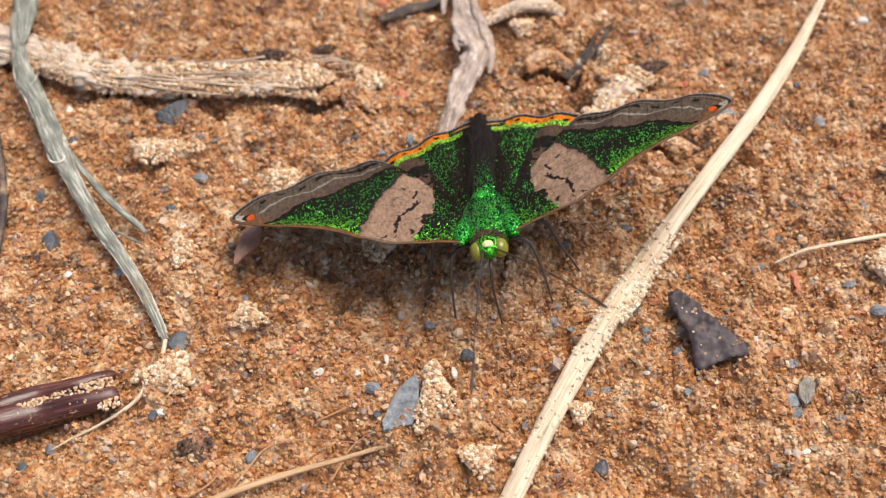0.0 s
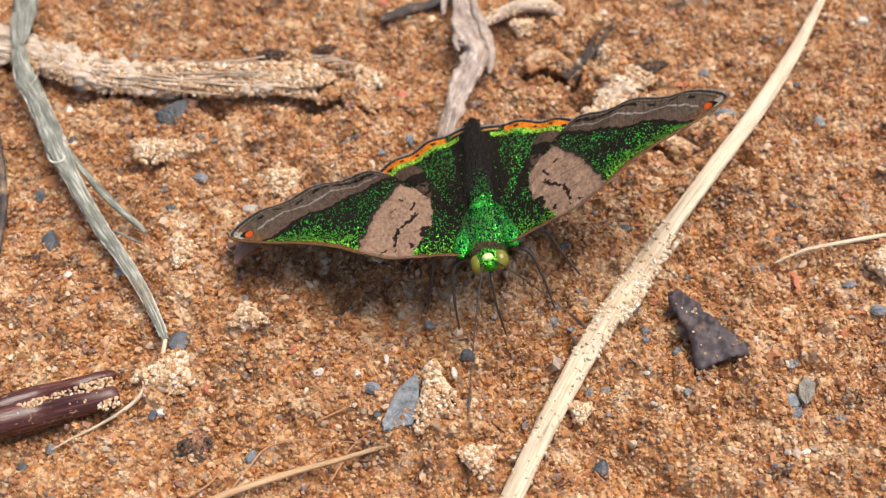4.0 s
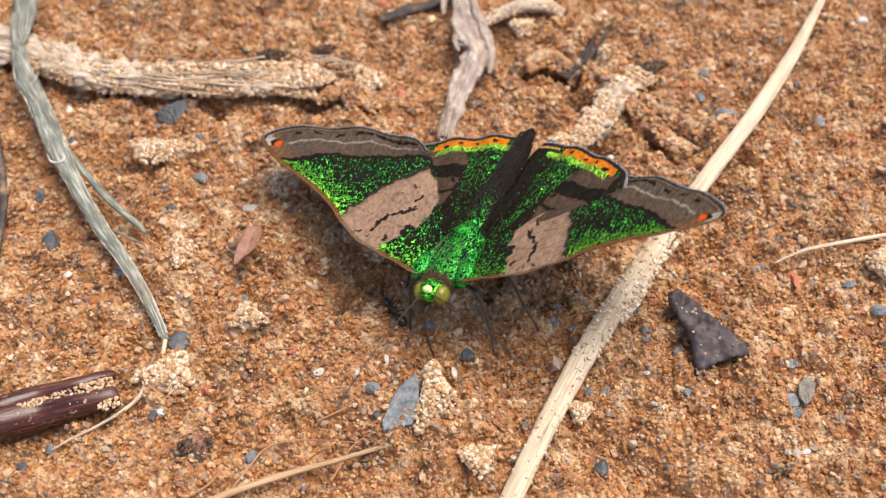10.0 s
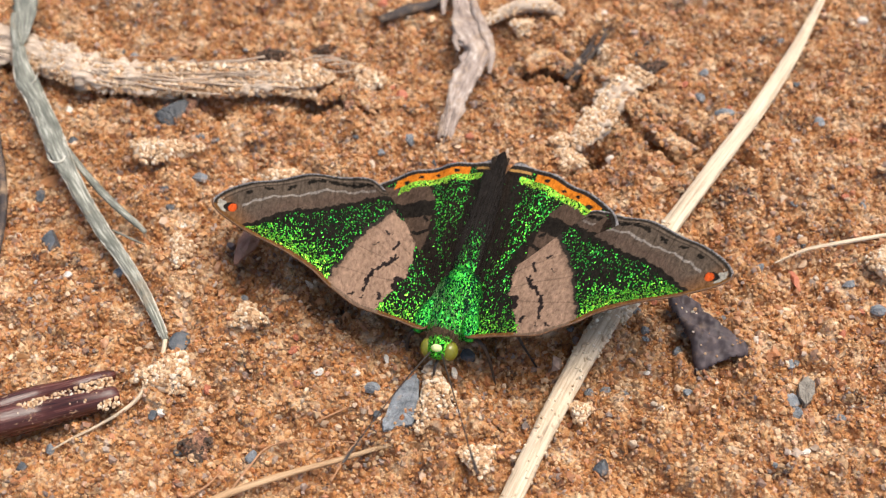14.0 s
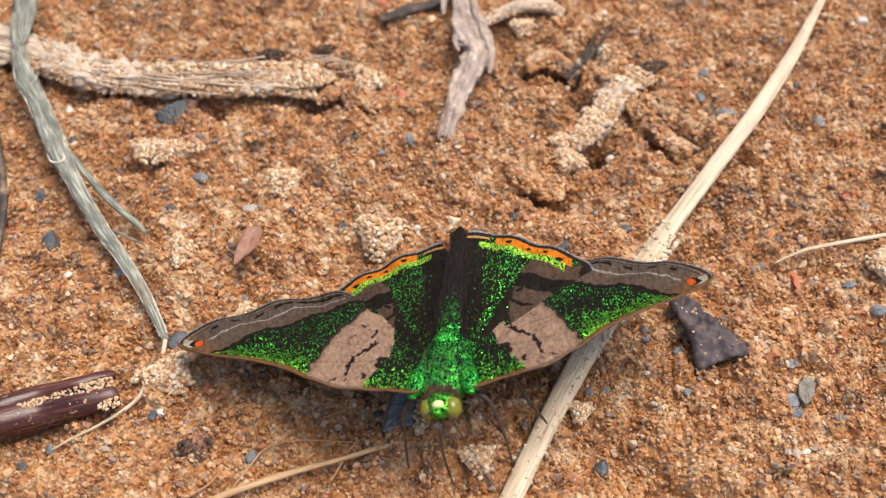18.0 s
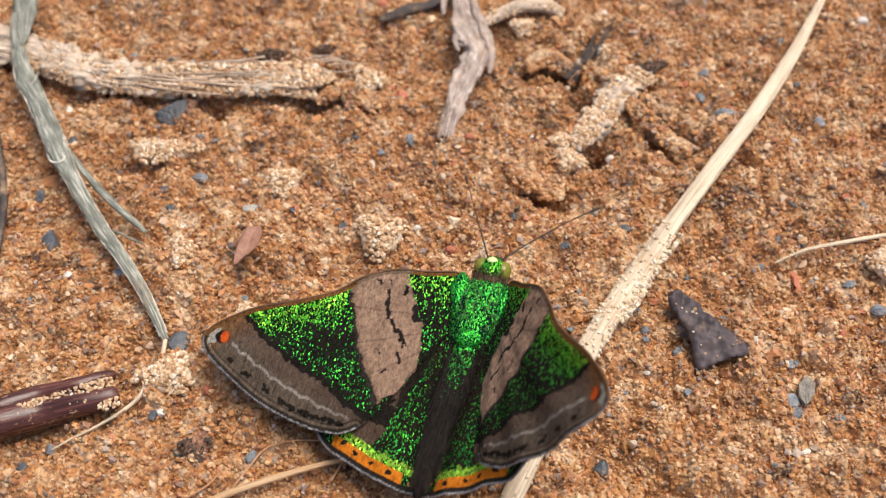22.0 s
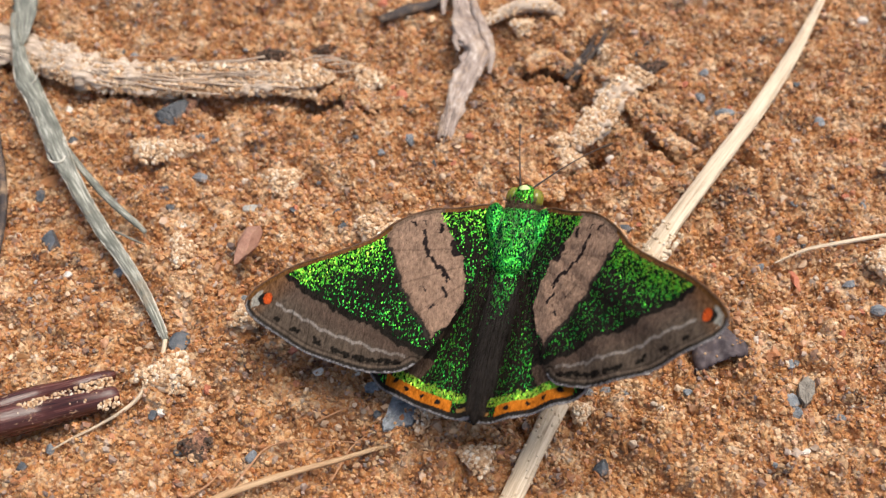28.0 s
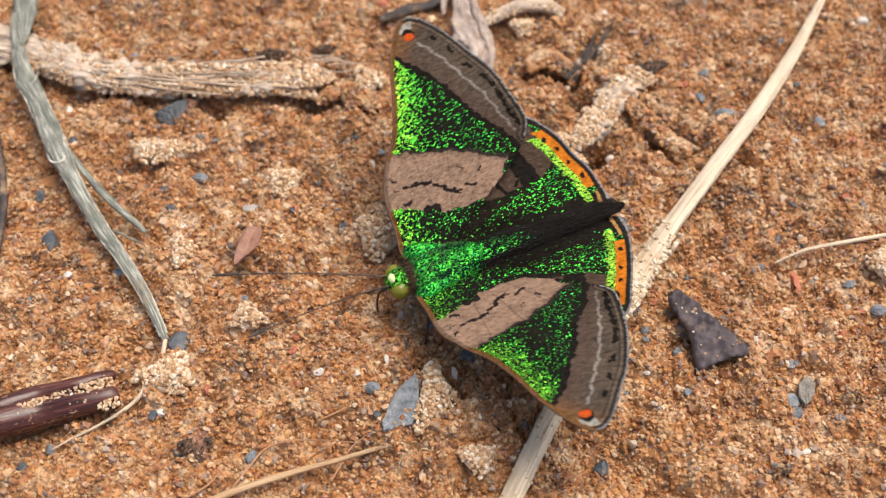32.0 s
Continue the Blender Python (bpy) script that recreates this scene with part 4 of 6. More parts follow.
COLOURED_STONES = (
    (-17.02, 11.76, 0.5, 0.7, 0.5, M_CLAY, 10, "small brown stone beside a dark one"), (-12.08, 0.04, 0.8, 1.8, 0.55, M_ROSE, -22, "long pinkish-brown stone wedge"),
    (-2.83, 13.05, 0.55, 0.5, 0.45, M_REDSTONE, 0, "round orange-red pebble"), (-8.42, 10.64, 0.5, 0.45, 0.4, M_ORANGESTONE, 0, "pale orange pebble"),
    (21.37, -2.07, 0.42, 0.85, 0.35, M_REDSTONE, 8, "brick-red stone splinter"), (-13.47, -13.39, 0.6, 0.75, 0.4, M_CLAY, 10, "dark brown crumb of clay"),
    (-9.18, 2.76, 0.2, 0.32, 0.2, M_REDSTONE, 0, "tiny red stone chip"), (-6.22, 11.76, 0.5, 0.55, 0.4, M_CLAY, 0, "brown crumb of clay"),
    (-7.39, -3.50, 0.36, 0.32, 0.3, M_ORANGESTONE, 0, "orange pebble"), (2.48, 10.49, 0.38, 0.28, 0.3, M_ORANGESTONE, 0, "pale yellow pebble"),
    (-4.22, 21.51, 0.6, 0.5, 0.4, M_REDSTONE, 0, "red-orange pebble"),
)
STONES = SLATE_CHIPS + DARK_STONES + QUARTZ + COLOURED_STONES
for k, (x, y, rx, ry, rz, material, turn, label) in enumerate(STONES):
    if material == M_CLAY:
        clump(x, y, rx * 0.95, ry * 0.95, rz * 0.9, 300 + k, label + " on sand", M_CRUMB, turn=turn, size=0.12)
        continue
    pebble("pebble", x, y, rx, ry, rz, material, turn, 100 + k, label if len(label.split()) > 3 else label + " lying on sand", "pebble", "pebbles on the sand", level=ICO3 if rx * ry > 0.3 else ICO2, chip=0.14, facets=9)
CLUMPS = ((-3.81, 0.99, 1.45, 1.5, 1.1, -30), (-10.28, 5.55, 1.2, 1.0, 0.7, 0), (-18.19, 7.78, 2.3, 0.85, 0.7, 0), (-16.01, -0.17, 0.65, 1.1, 0.6, 10), (-11.43, -5.42, 0.95, 0.8, 0.7, 0),
          (-15.58, -9.19, 1.5, 1.2, 0.7, 0), (26.73, -1.23, 0.8, 1.3, 0.6, 0), (1.88, -14.34, 0.9, 0.85, 0.5, 0))
# dark humus crumbs; those on pits and crevices put the hollows' shade into colour
HUMUS_AND_SHADE = ((-11.7, 16.66, 1.5, 0.7, 0.65, 5), (-8.22, 17.43, 0.9, 0.4, 0.35, 0), (10.8, 17.77, 0.9, 0.6, 0.4, 40), (8.3, 14.08, 0.6, 0.5, 0.3, 0), (-13.56, -13.54, 0.8, 0.7, 0.35, 0), (14.18, 15.25, 1.1, 0.5, 0.3, 15))
for k, (x, y, rx, ry, rz, turn) in enumerate(HUMUS_AND_SHADE):
    clump(x, y, rx, ry, rz, 800 + k, "dark crumb of humus and painted hollow shade half sunk in sand", M_HUMUS_SHADE, turn=turn, size=0.11)
pebble("pebble", -25.42, 5.96, 0.75, 0.7, 0.6, M_ORANGESTONE, 15, 61, "round orange pebble beside a grass stalk", "pebble", "pebbles on the sand")
CLUMPS += ((13.3, 13.85, 0.75, 0.55, 0.6, 30), (11.85, 13.1, 0.8, 0.7, 0.75, 0), (11.1, 11.5, 0.6, 0.75, 0.75, -20), (9.95, 10.3, 0.75, 0.6, 0.65, 40), (8.85, 8.95, 0.7, 0.65, 0.55, 0), (7.95, 7.8, 0.55, 0.5, 0.4, 0))
CLUMPS += ((7.65, -11.29, 0.62, 0.6, 0.5, 0), (-5.15, 13.57, 1.0, 1.1, 0.6, 0), (12.93, 13.84, 1.1, 0.9, 0.8, 0), (8.30, 7.40, 0.8, 0.8, 0.6, 20), (7.64, 8.75, 0.6, 0.6, 0.5, 0), (14.63, 9.99, 0.8, 0.6, 0.6, 0), (5.61, 18.75, 0.8, 0.7, 0.6, 0), (11.58, 16.25, 0.9, 0.8, 0.7, 0), (9.80, 10.49, 0.7, 0.8, 0.8, 0))
# loose small stones, alike ones on shared meshes
def chip_meshes(name, material, count, seed):
    made = []
    for k in range(count):
        rng = np.random.default_rng(seed + k)
        p = ICO2[0].copy()
        for _ in range(7):
            d = rng.normal(size=3)
            d /= np.linalg.norm(d)
            p = p - np.maximum(0, p @ d - rng.uniform(0.4, 0.75))[:, None] * d * 0.95
        made.append(mesh_of(name, p * rng.uniform(0.7, 1.25, 3) * (1, 1, 0.6), ICO2[1], material, smooth=False))
    return made


rng = np.random.default_rng(88)
KINDS = (("slate_chip", M_SLATE, "small blue-grey slate chip in the sand", 50), ("stone_chip", M_DARKSTONE, "small dark bluish stone chip in the sand", 26), ("orange_chip", M_ORANGESTONE, "small orange stone chip on the sand", 60),
         ("quartz_grain", M_PALESTONE, "small cream quartz grain on the sand", 16), ("red_chip", M_REDSTONE, "small brick-red stone chip on the sand", 22))
for k, (name, material, label, count) in enumerate(KINDS):
    shapes = chip_meshes(name, material, 5, 500 + 10 * k)
    for i in range(count):
        x, y = rng.uniform(-27, 27), rng.uniform(-15, 19)
        if name == "slate_chip" and rng.random() < 0.6:
            x, y = rng.uniform(6, 28), rng.uniform(-15, 6)
        size = rng.uniform(0.18, 0.42)
        ob = part(name, shapes[i % 5], place=pose(x * MM, y * MM, (top(x, y) + 0.04) * MM, rng.uniform(-25, 25), rng.uniform(-25, 25), rng.uniform(0, 360)) @ Matrix.Scale(size, 4))
        tagged(ob, label, "pebble", name.replace("_", " ") + "s")

LEDGES = (((12.33, 11.68, 0.75, 0.35, 0.28), (13.64, 10.52, 0.80, 0.5, 0.3), (14.97, 8.98, 0.75, 0.45, 0.28), (16.26, 7.74, 0.50, 0.3, 0.25)),
          ((5.64, 15.28, 0.60, 0.3, 0.25), (6.62, 15.83, 0.80, 0.5, 0.3), (7.77, 15.62, 0.80, 0.45, 0.3), (8.80, 15.05, 0.50, 0.3, 0.25)),
          ((4.14, 6.64, 0.50, 0.3, 0.25), (5.08, 5.77, 0.70, 0.45, 0.3), (6.48, 4.93, 0.70, 0.45, 0.3), (7.76, 4.99, 0.40, 0.3, 0.25)),
          ((11.25, 17.67, 0.50, 0.3, 0.25), (11.97, 16.26, 0.70, 0.5, 0.32), (11.72, 14.95, 0.60, 0.4, 0.3), (10.61, 14.25, 0.40, 0.3, 0.25)),
          ((-8.51, 12.67, 0.40, 0.3, 0.25), (-6.98, 12.74, 0.60, 0.45, 0.3), (-5.44, 12.13, 0.60, 0.45, 0.3), (-4.37, 11.48, 0.30, 0.3, 0.25)))
for k, rows in enumerate(LEDGES):
    rows = [(x, y, z - 0.2, w, h) for x, y, z, w, h in rows]
    ledge = stem("soil_ledge", rows, M_GROUND, "raised crumbly ledge of damp orange soil", "soil", 40, 14, 0.5, 60 + k, group="soil ledges")
    crust(ledge, rows, 400 + k, 60, 0.12, "grain_crust", M_GRAIN)
    crust(ledge, [(x, y - 0.2, z - 0.1, w * 1.2, h) for x, y, z, w, h in rows], 420 + k, 40, 0.16, "grain_crust", M_GRAIN)
for k, (x, y, rx, ry, rz, turn) in enumerate(CLUMPS):
    clump(x, y, rx, ry, rz, 200 + k, turn=turn)


# ---------------------------------------------------------------- butterfly
FORE_HINGE, HIND_HINGE = (1.1, 0.3), (1.0, -1.2)
FORE_EDGE = ((1.0, 0.9), (1.6, 1.8), (3.3, 1.45), (5.3, 1.05), (6.9, 0.1), (8.1, -1.0), (10.0, -2.05), (12.0, -2.95), (13.4, -3.85), (14.25, -4.6), (14.6, -5.3), (14.3, -5.95), (13.5, -6.55),
             (12.3, -7.2), (10.7, -7.95), (8.9, -8.5), (7.0, -8.75), (5.6, -8.7), (4.7, -8.15), (4.1, -7.4), (3.5, -6.4), (2.8, -4.9), (1.8, -2.7), (0.8, -0.6), (1.0, 0.9))
HIND_EDGE = ((0.7, -0.4), (3.2, -0.9), (5.4, -2.6), (7.0, -4.9), (7.7, -7.0), (7.4, -8.2), (6.6, -9.1), (5.4, -9.65), (4.0, -10.2), (2.6, -10.65), (1.3, -10.9), (0.3, -10.75), (-0.35, -8.0), (-0.3, -4.0), (0.7, -0.4))
BLACK, TAN, GREY, COSTA = (0.0125, 0.0102, 0.008), (0.232, 0.152, 0.103), (0.077, 0.056, 0.040), (0.12, 0.055, 0.018)


def forewing_pattern(x, y):
    """Tint, share of green scales and their warmth at places of the spread wing."""
    wx = x + 0.22 * value_noise(x * 2.1, y * 2.1) + 0.2 * value_noise(x * 6, y * 6) + 0.05 * value_noise(x * 14, y * 14)
    wy = y + 0.22 * value_noise(x * 2.1 + 40, y * 2.1) + 0.2 * value_noise(x * 6 + 20, y * 6) + 0.05 * value_noise(x * 14 + 9, y * 14)
    edge = spline(FORE_EDGE, 240)
    costa, margin = near_line(x, y, edge[:95]), near_line(x, y, edge[95:180])
    tint = np.tile(np.array(BLACK), (*x.shape, 1))
    sheen = np.clip(0.78 - 0.30 * costa, 0.18, 0.74)
    warmth = np.clip(0.98 - 0.30 * costa, 0.15, 0.92)
    outer = inside(wx, wy, ((12.7, -3.3), (12.55, -3.65), (11.2, -4.65), (10.0, -5.25), (8.85, -5.75), (7.4, -6.15), (6.4, -6.7), (5.0, -7.45), (4.2, -7.5), (3.4, -10), (16, -10), (16, -3)))
    tint[outer], sheen[outer] = GREY, 0.0
    rim = ~outer & (near_line(wx, wy, ((12.45, -3.75), (11.2, -4.6), (10.0, -5.2), (8.85, -5.7), (7.4, -6.1), (6.4, -6.65), (5.0, -7.4), (4.2, -7.4))) < 0.3)
    sheen[rim] = 0.0
    tri = inside(wx, wy, ((7.2, 0.2), (12.6, -3.4), (11.2, -4.65), (8.85, -5.75), (7.4, -6.15), (6.4, -6.7), (5.0, -7.45), (4.2, -6.8), (5.2, -5.1), (6.0, -4.0), (6.5, -2.9), (6.9, -1.7)))
    sheen[tri & ~rim] = np.clip(1.0 - 0.36 * costa, 0.26, 0.9)[tri & ~rim]
    dark = np.exp(-((x - 7.5) ** 2 + (y + 3.7) ** 2) / 0.9)
    sheen = sheen * (1 - 0.75 * dark)
    band = inside(wx, wy, ((4.7, 1.6), (7.4, 0.2), (7.3, -0.7), (6.85, -1.8), (6.4, -2.9), (5.95, -4.0), (5.1, -5.15), (4.1, -6.6), (3.0, -5.6), (2.5, -4.4), (2.5, -3.2), (2.85, -1.8), (3.5, -0.5), (4.2, 0.5)))
    tint[band] = (np.array(TAN) * (1 + 0.25 * value_noise(x * 1.4, y * 1.4))[..., None] * (1.0, 0.96, 0.95))[band]
    sheen[band] = 0.0
    near = band & (near_line(wx, wy, ((7.25, -1.0), (6.85, -1.8), (6.4, -2.9), (5.95, -4.0), (5.1, -5.15), (4.1, -6.6))) < 0.2)
    tint[near] = np.array(BLACK) * 2
    soft = near_line(wx, wy, ((7.25, -1.0), (6.85, -1.8), (6.4, -2.9), (5.95, -4.0), (5.1, -5.15), (4.1, -6.6)))
    tint[band & ~near] *= np.clip(0.35 + 1.3 * soft, 0, 1)[band & ~near][:, None]
    vein = np.minimum(np.minimum(near_line(x, y, ((2.2, -1.0), (6.9, -1.6))), near_line(x, y, ((2.2, -1.9), (6.2, -3.6)))), near_line(x, y, ((2.3, -3.0), (5.0, -5.2))))
    tint[band & (vein < 0.045)] *= 0.72
    for line, w in ((((5.12, -0.35), (5.05, -1.0), (4.77, -1.75)), 0.14), (((4.77, -1.75), (4.55, -1.88)), 0.06), (((4.5, -1.88), (4.0, -2.42), (3.5, -3.05)), 0.11), (((3.7, -3.55), (3.4, -4.1)), 0.08),
                    (((5.95, 0.25), (5.75, 0.0)), 0.09), (((5.3, 0.35), (5.15, 0.1)), 0.05), (((4.7, -3.9), (4.9, -3.6)), 0.06), (((4.0, -4.5), (4.2, -4.7)), 0.06), (((4.25, 0.15), (4.35, -0.2)), 0.1), (((3.45, -0.8), (3.1, -1.4)), 0.2)):
        tint[band & (near_line(wx, wy, line) < w)] = (0.017, 0.012, 0.011)
    silver = near_line(x, y - 0.13 * np.abs(np.sin(x * 3.1)) + 0.06 + 0.05 * value_noise(x * 6, x * 0 + 5), ((12.8, -5.3), (11.5, -5.95), (10.0, -6.6), (8.3, -7.15), (6.8, -7.5), (4.6, -7.85)))
    m = outer & (silver < 0.085 + 0.06 * value_noise(x * 9 + 3, y * 9)) & (x > 5.2)
    tint[m] = (0.20, 0.172, 0.147)
    for line, w in ((((12.7, -6.22), (12.55, -6.28)), 0.12), (((11.6, -6.7), (11.4, -6.78)), 0.12), (((10.4, -7.2), (10.0, -7.35)), 0.10), (((9.2, -7.65), (8.3, -7.88)), 0.10), (((7.9, -7.95), (6.9, -8.1)), 0.11), (((6.6, -8.05), (5.4, -8.1)), 0.10)):
        tint[outer & (near_line(wx, wy, line) < w + 0.035)] = BLACK
    for s in np.linspace(0.05, 0.95, 9):
        ax, ay = 13.2 - 9.2 * s, -4.4 - 2.9 * s
        tint[outer & (near_line(x, y, ((ax, ay), (ax + 0.1, ay - 3))) < 0.035)] *= 0.6
    apex = outer * np.clip((x - 10.8) / 1.6, 0, 1) * np.clip(1.5 - costa, 0, 1)
    tint = tint * (1 - apex[..., None]) + np.array((0.125, 0.062, 0.028)) * apex[..., None]
    low = outer * np.clip((8 - x) / 4, 0, 1) * 0.35
    tint = tint * (1 - low[..., None])
    brownish = outer * np.clip(1 - 1.1 * near_line(x, y, ((12.2, -4.2), (10.0, -5.7), (8.0, -6.4), (5.4, -7.3))), 0, 1) * 0.5
    tint = tint * (1 - brownish[..., None]) + np.array((0.075, 0.044, 0.032)) * brownish[..., None]
    tint[margin < 0.26] = np.array(BLACK) * 1.8
    tint[margin < 0.10 + 0.03 * value_noise(x * 5, y * 5)] = (0.20, 0.185, 0.18)
    tint[(margin > 0.30) & (margin < 0.42)] *= 1.35
    tint[(margin > 0.44) & (margin < 0.52)] *= 0.5
    tip = inside(wx, wy, ((13.75, -4.6), (14.35, -4.9), (14.25, -5.6), (13.75, -5.45)))
    tint[tip] = (0.27, 0.25, 0.205)
    tint[(np.hypot((x - 13.5) / 0.42, (y + 5.02) / 0.36) < 1)] = np.array(BLACK)
    tint[(np.hypot((x - 13.37) / 0.25, (y + 4.97) / 0.34) < 1)] = (0.40, 0.062, 0.012)
    lip = costa < 0.25
    tint[lip], sheen[lip] = COSTA, 0.0
    tint[lip & (x > 4.2) & (x < 7.0)] = np.array(TAN) * 0.6
    fade = np.clip((1.6 - x) / 0.8, 0, 1)
    sheen = sheen * (1 - 0.5 * fade)
    return tint, sheen, warmth


def hindwing_pattern(x, y):
    wx = x + 0.2 * value_noise(x * 3, y * 3) + 0.1 * value_noise(x * 8, y * 8)
    wy = y + 0.2 * value_noise(x * 3 + 30, y * 3) + 0.1 * value_noise(x * 8 + 9, y * 8)
    margin = near_line(x, y, spline(HIND_EDGE[4:12], 90))
    tint = np.tile(np.array(BLACK), (*x.shape, 1))
    angle = np.arctan2(x - 0.9, -(y + 0.5))
    sheen = np.clip(0.05 + 1.0 * value_noise(angle * 10, x * 0 + 3) + 0.3 * value_noise(x * 1.5, y * 1.5) + 0.22 * np.clip((-y - 6.5) / 2.5, 0, 1), 0.02, 0.34) * np.clip((x - 0.4) / 0.5, 0.08, 1)
    brown = np.clip(0.5 + 2 * value_noise(angle * 13 + 7, x * 0 + 8), 0, 1)[..., None]
    tint = tint * (1 - brown) + np.array((0.017, 0.011, 0.008)) * brown
    warmth = np.full(x.shape, 0.2)
    patch = inside(wx, wy, ((3.0, -4.6), (3.2, -6.2), (3.4, -7.8), (4.2, -8.7), (6.9, -8.2), (6.2, -5.0), (4.6, -3.0), (3.2, -3.2)))
    tint[patch], sheen[patch] = np.array(GREY) * (0.85, 0.75, 0.72), 0.0
    for line, w in ((((3.2, -7.0), (4.3, -6.7), (6.2, -6.3)), 0.62), (((3.1, -5.2), (4.2, -4.9)), 0.13), (((3.4, -5.9), (3.7, -6.4)), 0.06)):
        tint[patch & (near_line(wx, wy, line) < w)] = BLACK
    lime = margin + 0.34 * value_noise(x * 6, y * 6) + 0.12 * value_noise(x * 13, y * 13)
    m = (margin > 0.9) & (lime < 1.38) & (x < 5.9) & (x > 0.95)
    sheen[m], tint[m], warmth[m] = 0.6, (0.24, 0.38, 0.04), 0.9
    band = (margin > 0.36) & (margin < 0.95) & (x < 6.3) & (x > 1.85)
    tint[band], sheen[band] = (0.46, 0.135, 0.012), 0.0
    tail = (margin > 0.42) & (margin < 0.62) & (x <= 1.5) & (y < -9)
    tint[tail], sheen[tail] = (0.3, 0.16, 0.05), 0.0
    for cx, cy in ((5.65, -8.75), (4.75, -9.15), (3.75, -9.6), (2.7, -10.0)):
        tint[np.hypot((wx - cx) * 0.8, wy - cy) < 0.14] = BLACK
    e = margin <= 0.36
    tint[e], sheen[e] = np.array(BLACK) * 1.5, 0.0
    tint[margin < 0.11] = (0.20, 0.185, 0.18)
    return tint, sheen, warmth


def wing_mesh(name, edge, hinge, pattern, mirror, camber, step=0.05):
    """A wing blade: a fine sheet with camber and vein folds, trimmed by its outline; its origin is the hinge."""
    line = spline(edge, 260)
    lo, hi = line.min(0) - step, line.max(0) + step
    xs, ys = np.arange(lo[0], hi[0], step), np.arange(lo[1], hi[1], step)
    gx, gy = np.meshgrid(xs, ys, indexing="ij")
    keep = inside(gx, gy, line)
    i = np.arange(gx.size).reshape(gx.shape)
    cell = keep[:-1, :-1] & keep[1:, :-1] & keep[1:, 1:] & keep[:-1, 1:]
    quads = np.stack([i[:-1, :-1], i[1:, :-1], i[1:, 1:], i[:-1, 1:]], -1)[cell]
    used = np.unique(quads)
    remap = np.full(gx.size, -1)
    remap[used] = np.arange(len(used))
    x, y = gx.ravel()[used], gy.ravel()[used]
    rim = near_line(x, y, line)
    r = np.hypot(x - hinge[0], y - hinge[1])
    a = np.arctan2(y - hinge[1], x - hinge[0])
    z = camber * np.sin(np.clip(r / 14, 0, 1) * math.pi) + (0.05 * np.clip(r / 6, 0, 1) + 0.08 * np.clip((r - 6) / 4, 0, 1)) * np.cos(a * 23) + 0.05 * value_noise(x * 0.8, y * 0.8)
    close = rim < step * 1.5
    if close.any():
        d = np.hypot(x[close][:, None] - line[None, :, 0], y[close][:, None] - line[None, :, 1])
        n = line[d.argmin(1)]
        x[close], y[close] = n[:, 0], n[:, 1]
    tint, sheen, warmth = pattern(x[:, None], y[:, None])
    faces = remap[quads]
    if mirror:
        faces = faces[:, ::-1]
    verts = np.stack([(x - hinge[0]) * (-1 if mirror else 1), y - hinge[1], z], 1)
    me = mesh_of(name, verts, faces, M_WING)
    colour = me.attributes.new("tint", "FLOAT_COLOR", "POINT")
    colour.data.foreach_set("color", np.column_stack([tint[:, 0], np.ones(len(x))]).astype(np.float32).ravel())
    for key, value in (("sheen", sheen), ("warmth", warmth)):
        me.attributes.new(key, "FLOAT", "POINT").data.foreach_set("value", value[:, 0].astype(np.float32))
    return me


def scaled_body(name, rows, sheen, warmth, tint=BLACK, sides=20):
    """A lathe along y whose rows give y, z, half width, half height; scaled like the wings."""
    me = sweep(name, [(0.0, y, z, w, h) for y, z, w, h in rows], M_WING, 60, sides, 0.05)
    co = np.empty(len(me.vertices) * 3)
    me.vertices.foreach_get("co", co)
    co = co.reshape(-1, 3) / MM
    colour = me.attributes.new("tint", "FLOAT_COLOR", "POINT")
    colour.data.foreach_set("color", np.tile(np.array((*tint, 1), np.float32), len(co)))
    me.attributes.new("sheen", "FLOAT", "POINT").data.foreach_set("value", sheen(co[:, 0], co[:, 1], co[:, 2]).astype(np.float32))
    me.attributes.new("warmth", "FLOAT", "POINT").data.foreach_set("value", np.full(len(co), warmth, np.float32))
    return me


def limb(name, points, radii, parent, material, label=""):
    rows = [(*p, r, r) for p, r in zip(points, radii)]
    return part(name, sweep(name, rows, material, 26, 7, 0.04), parent, label)


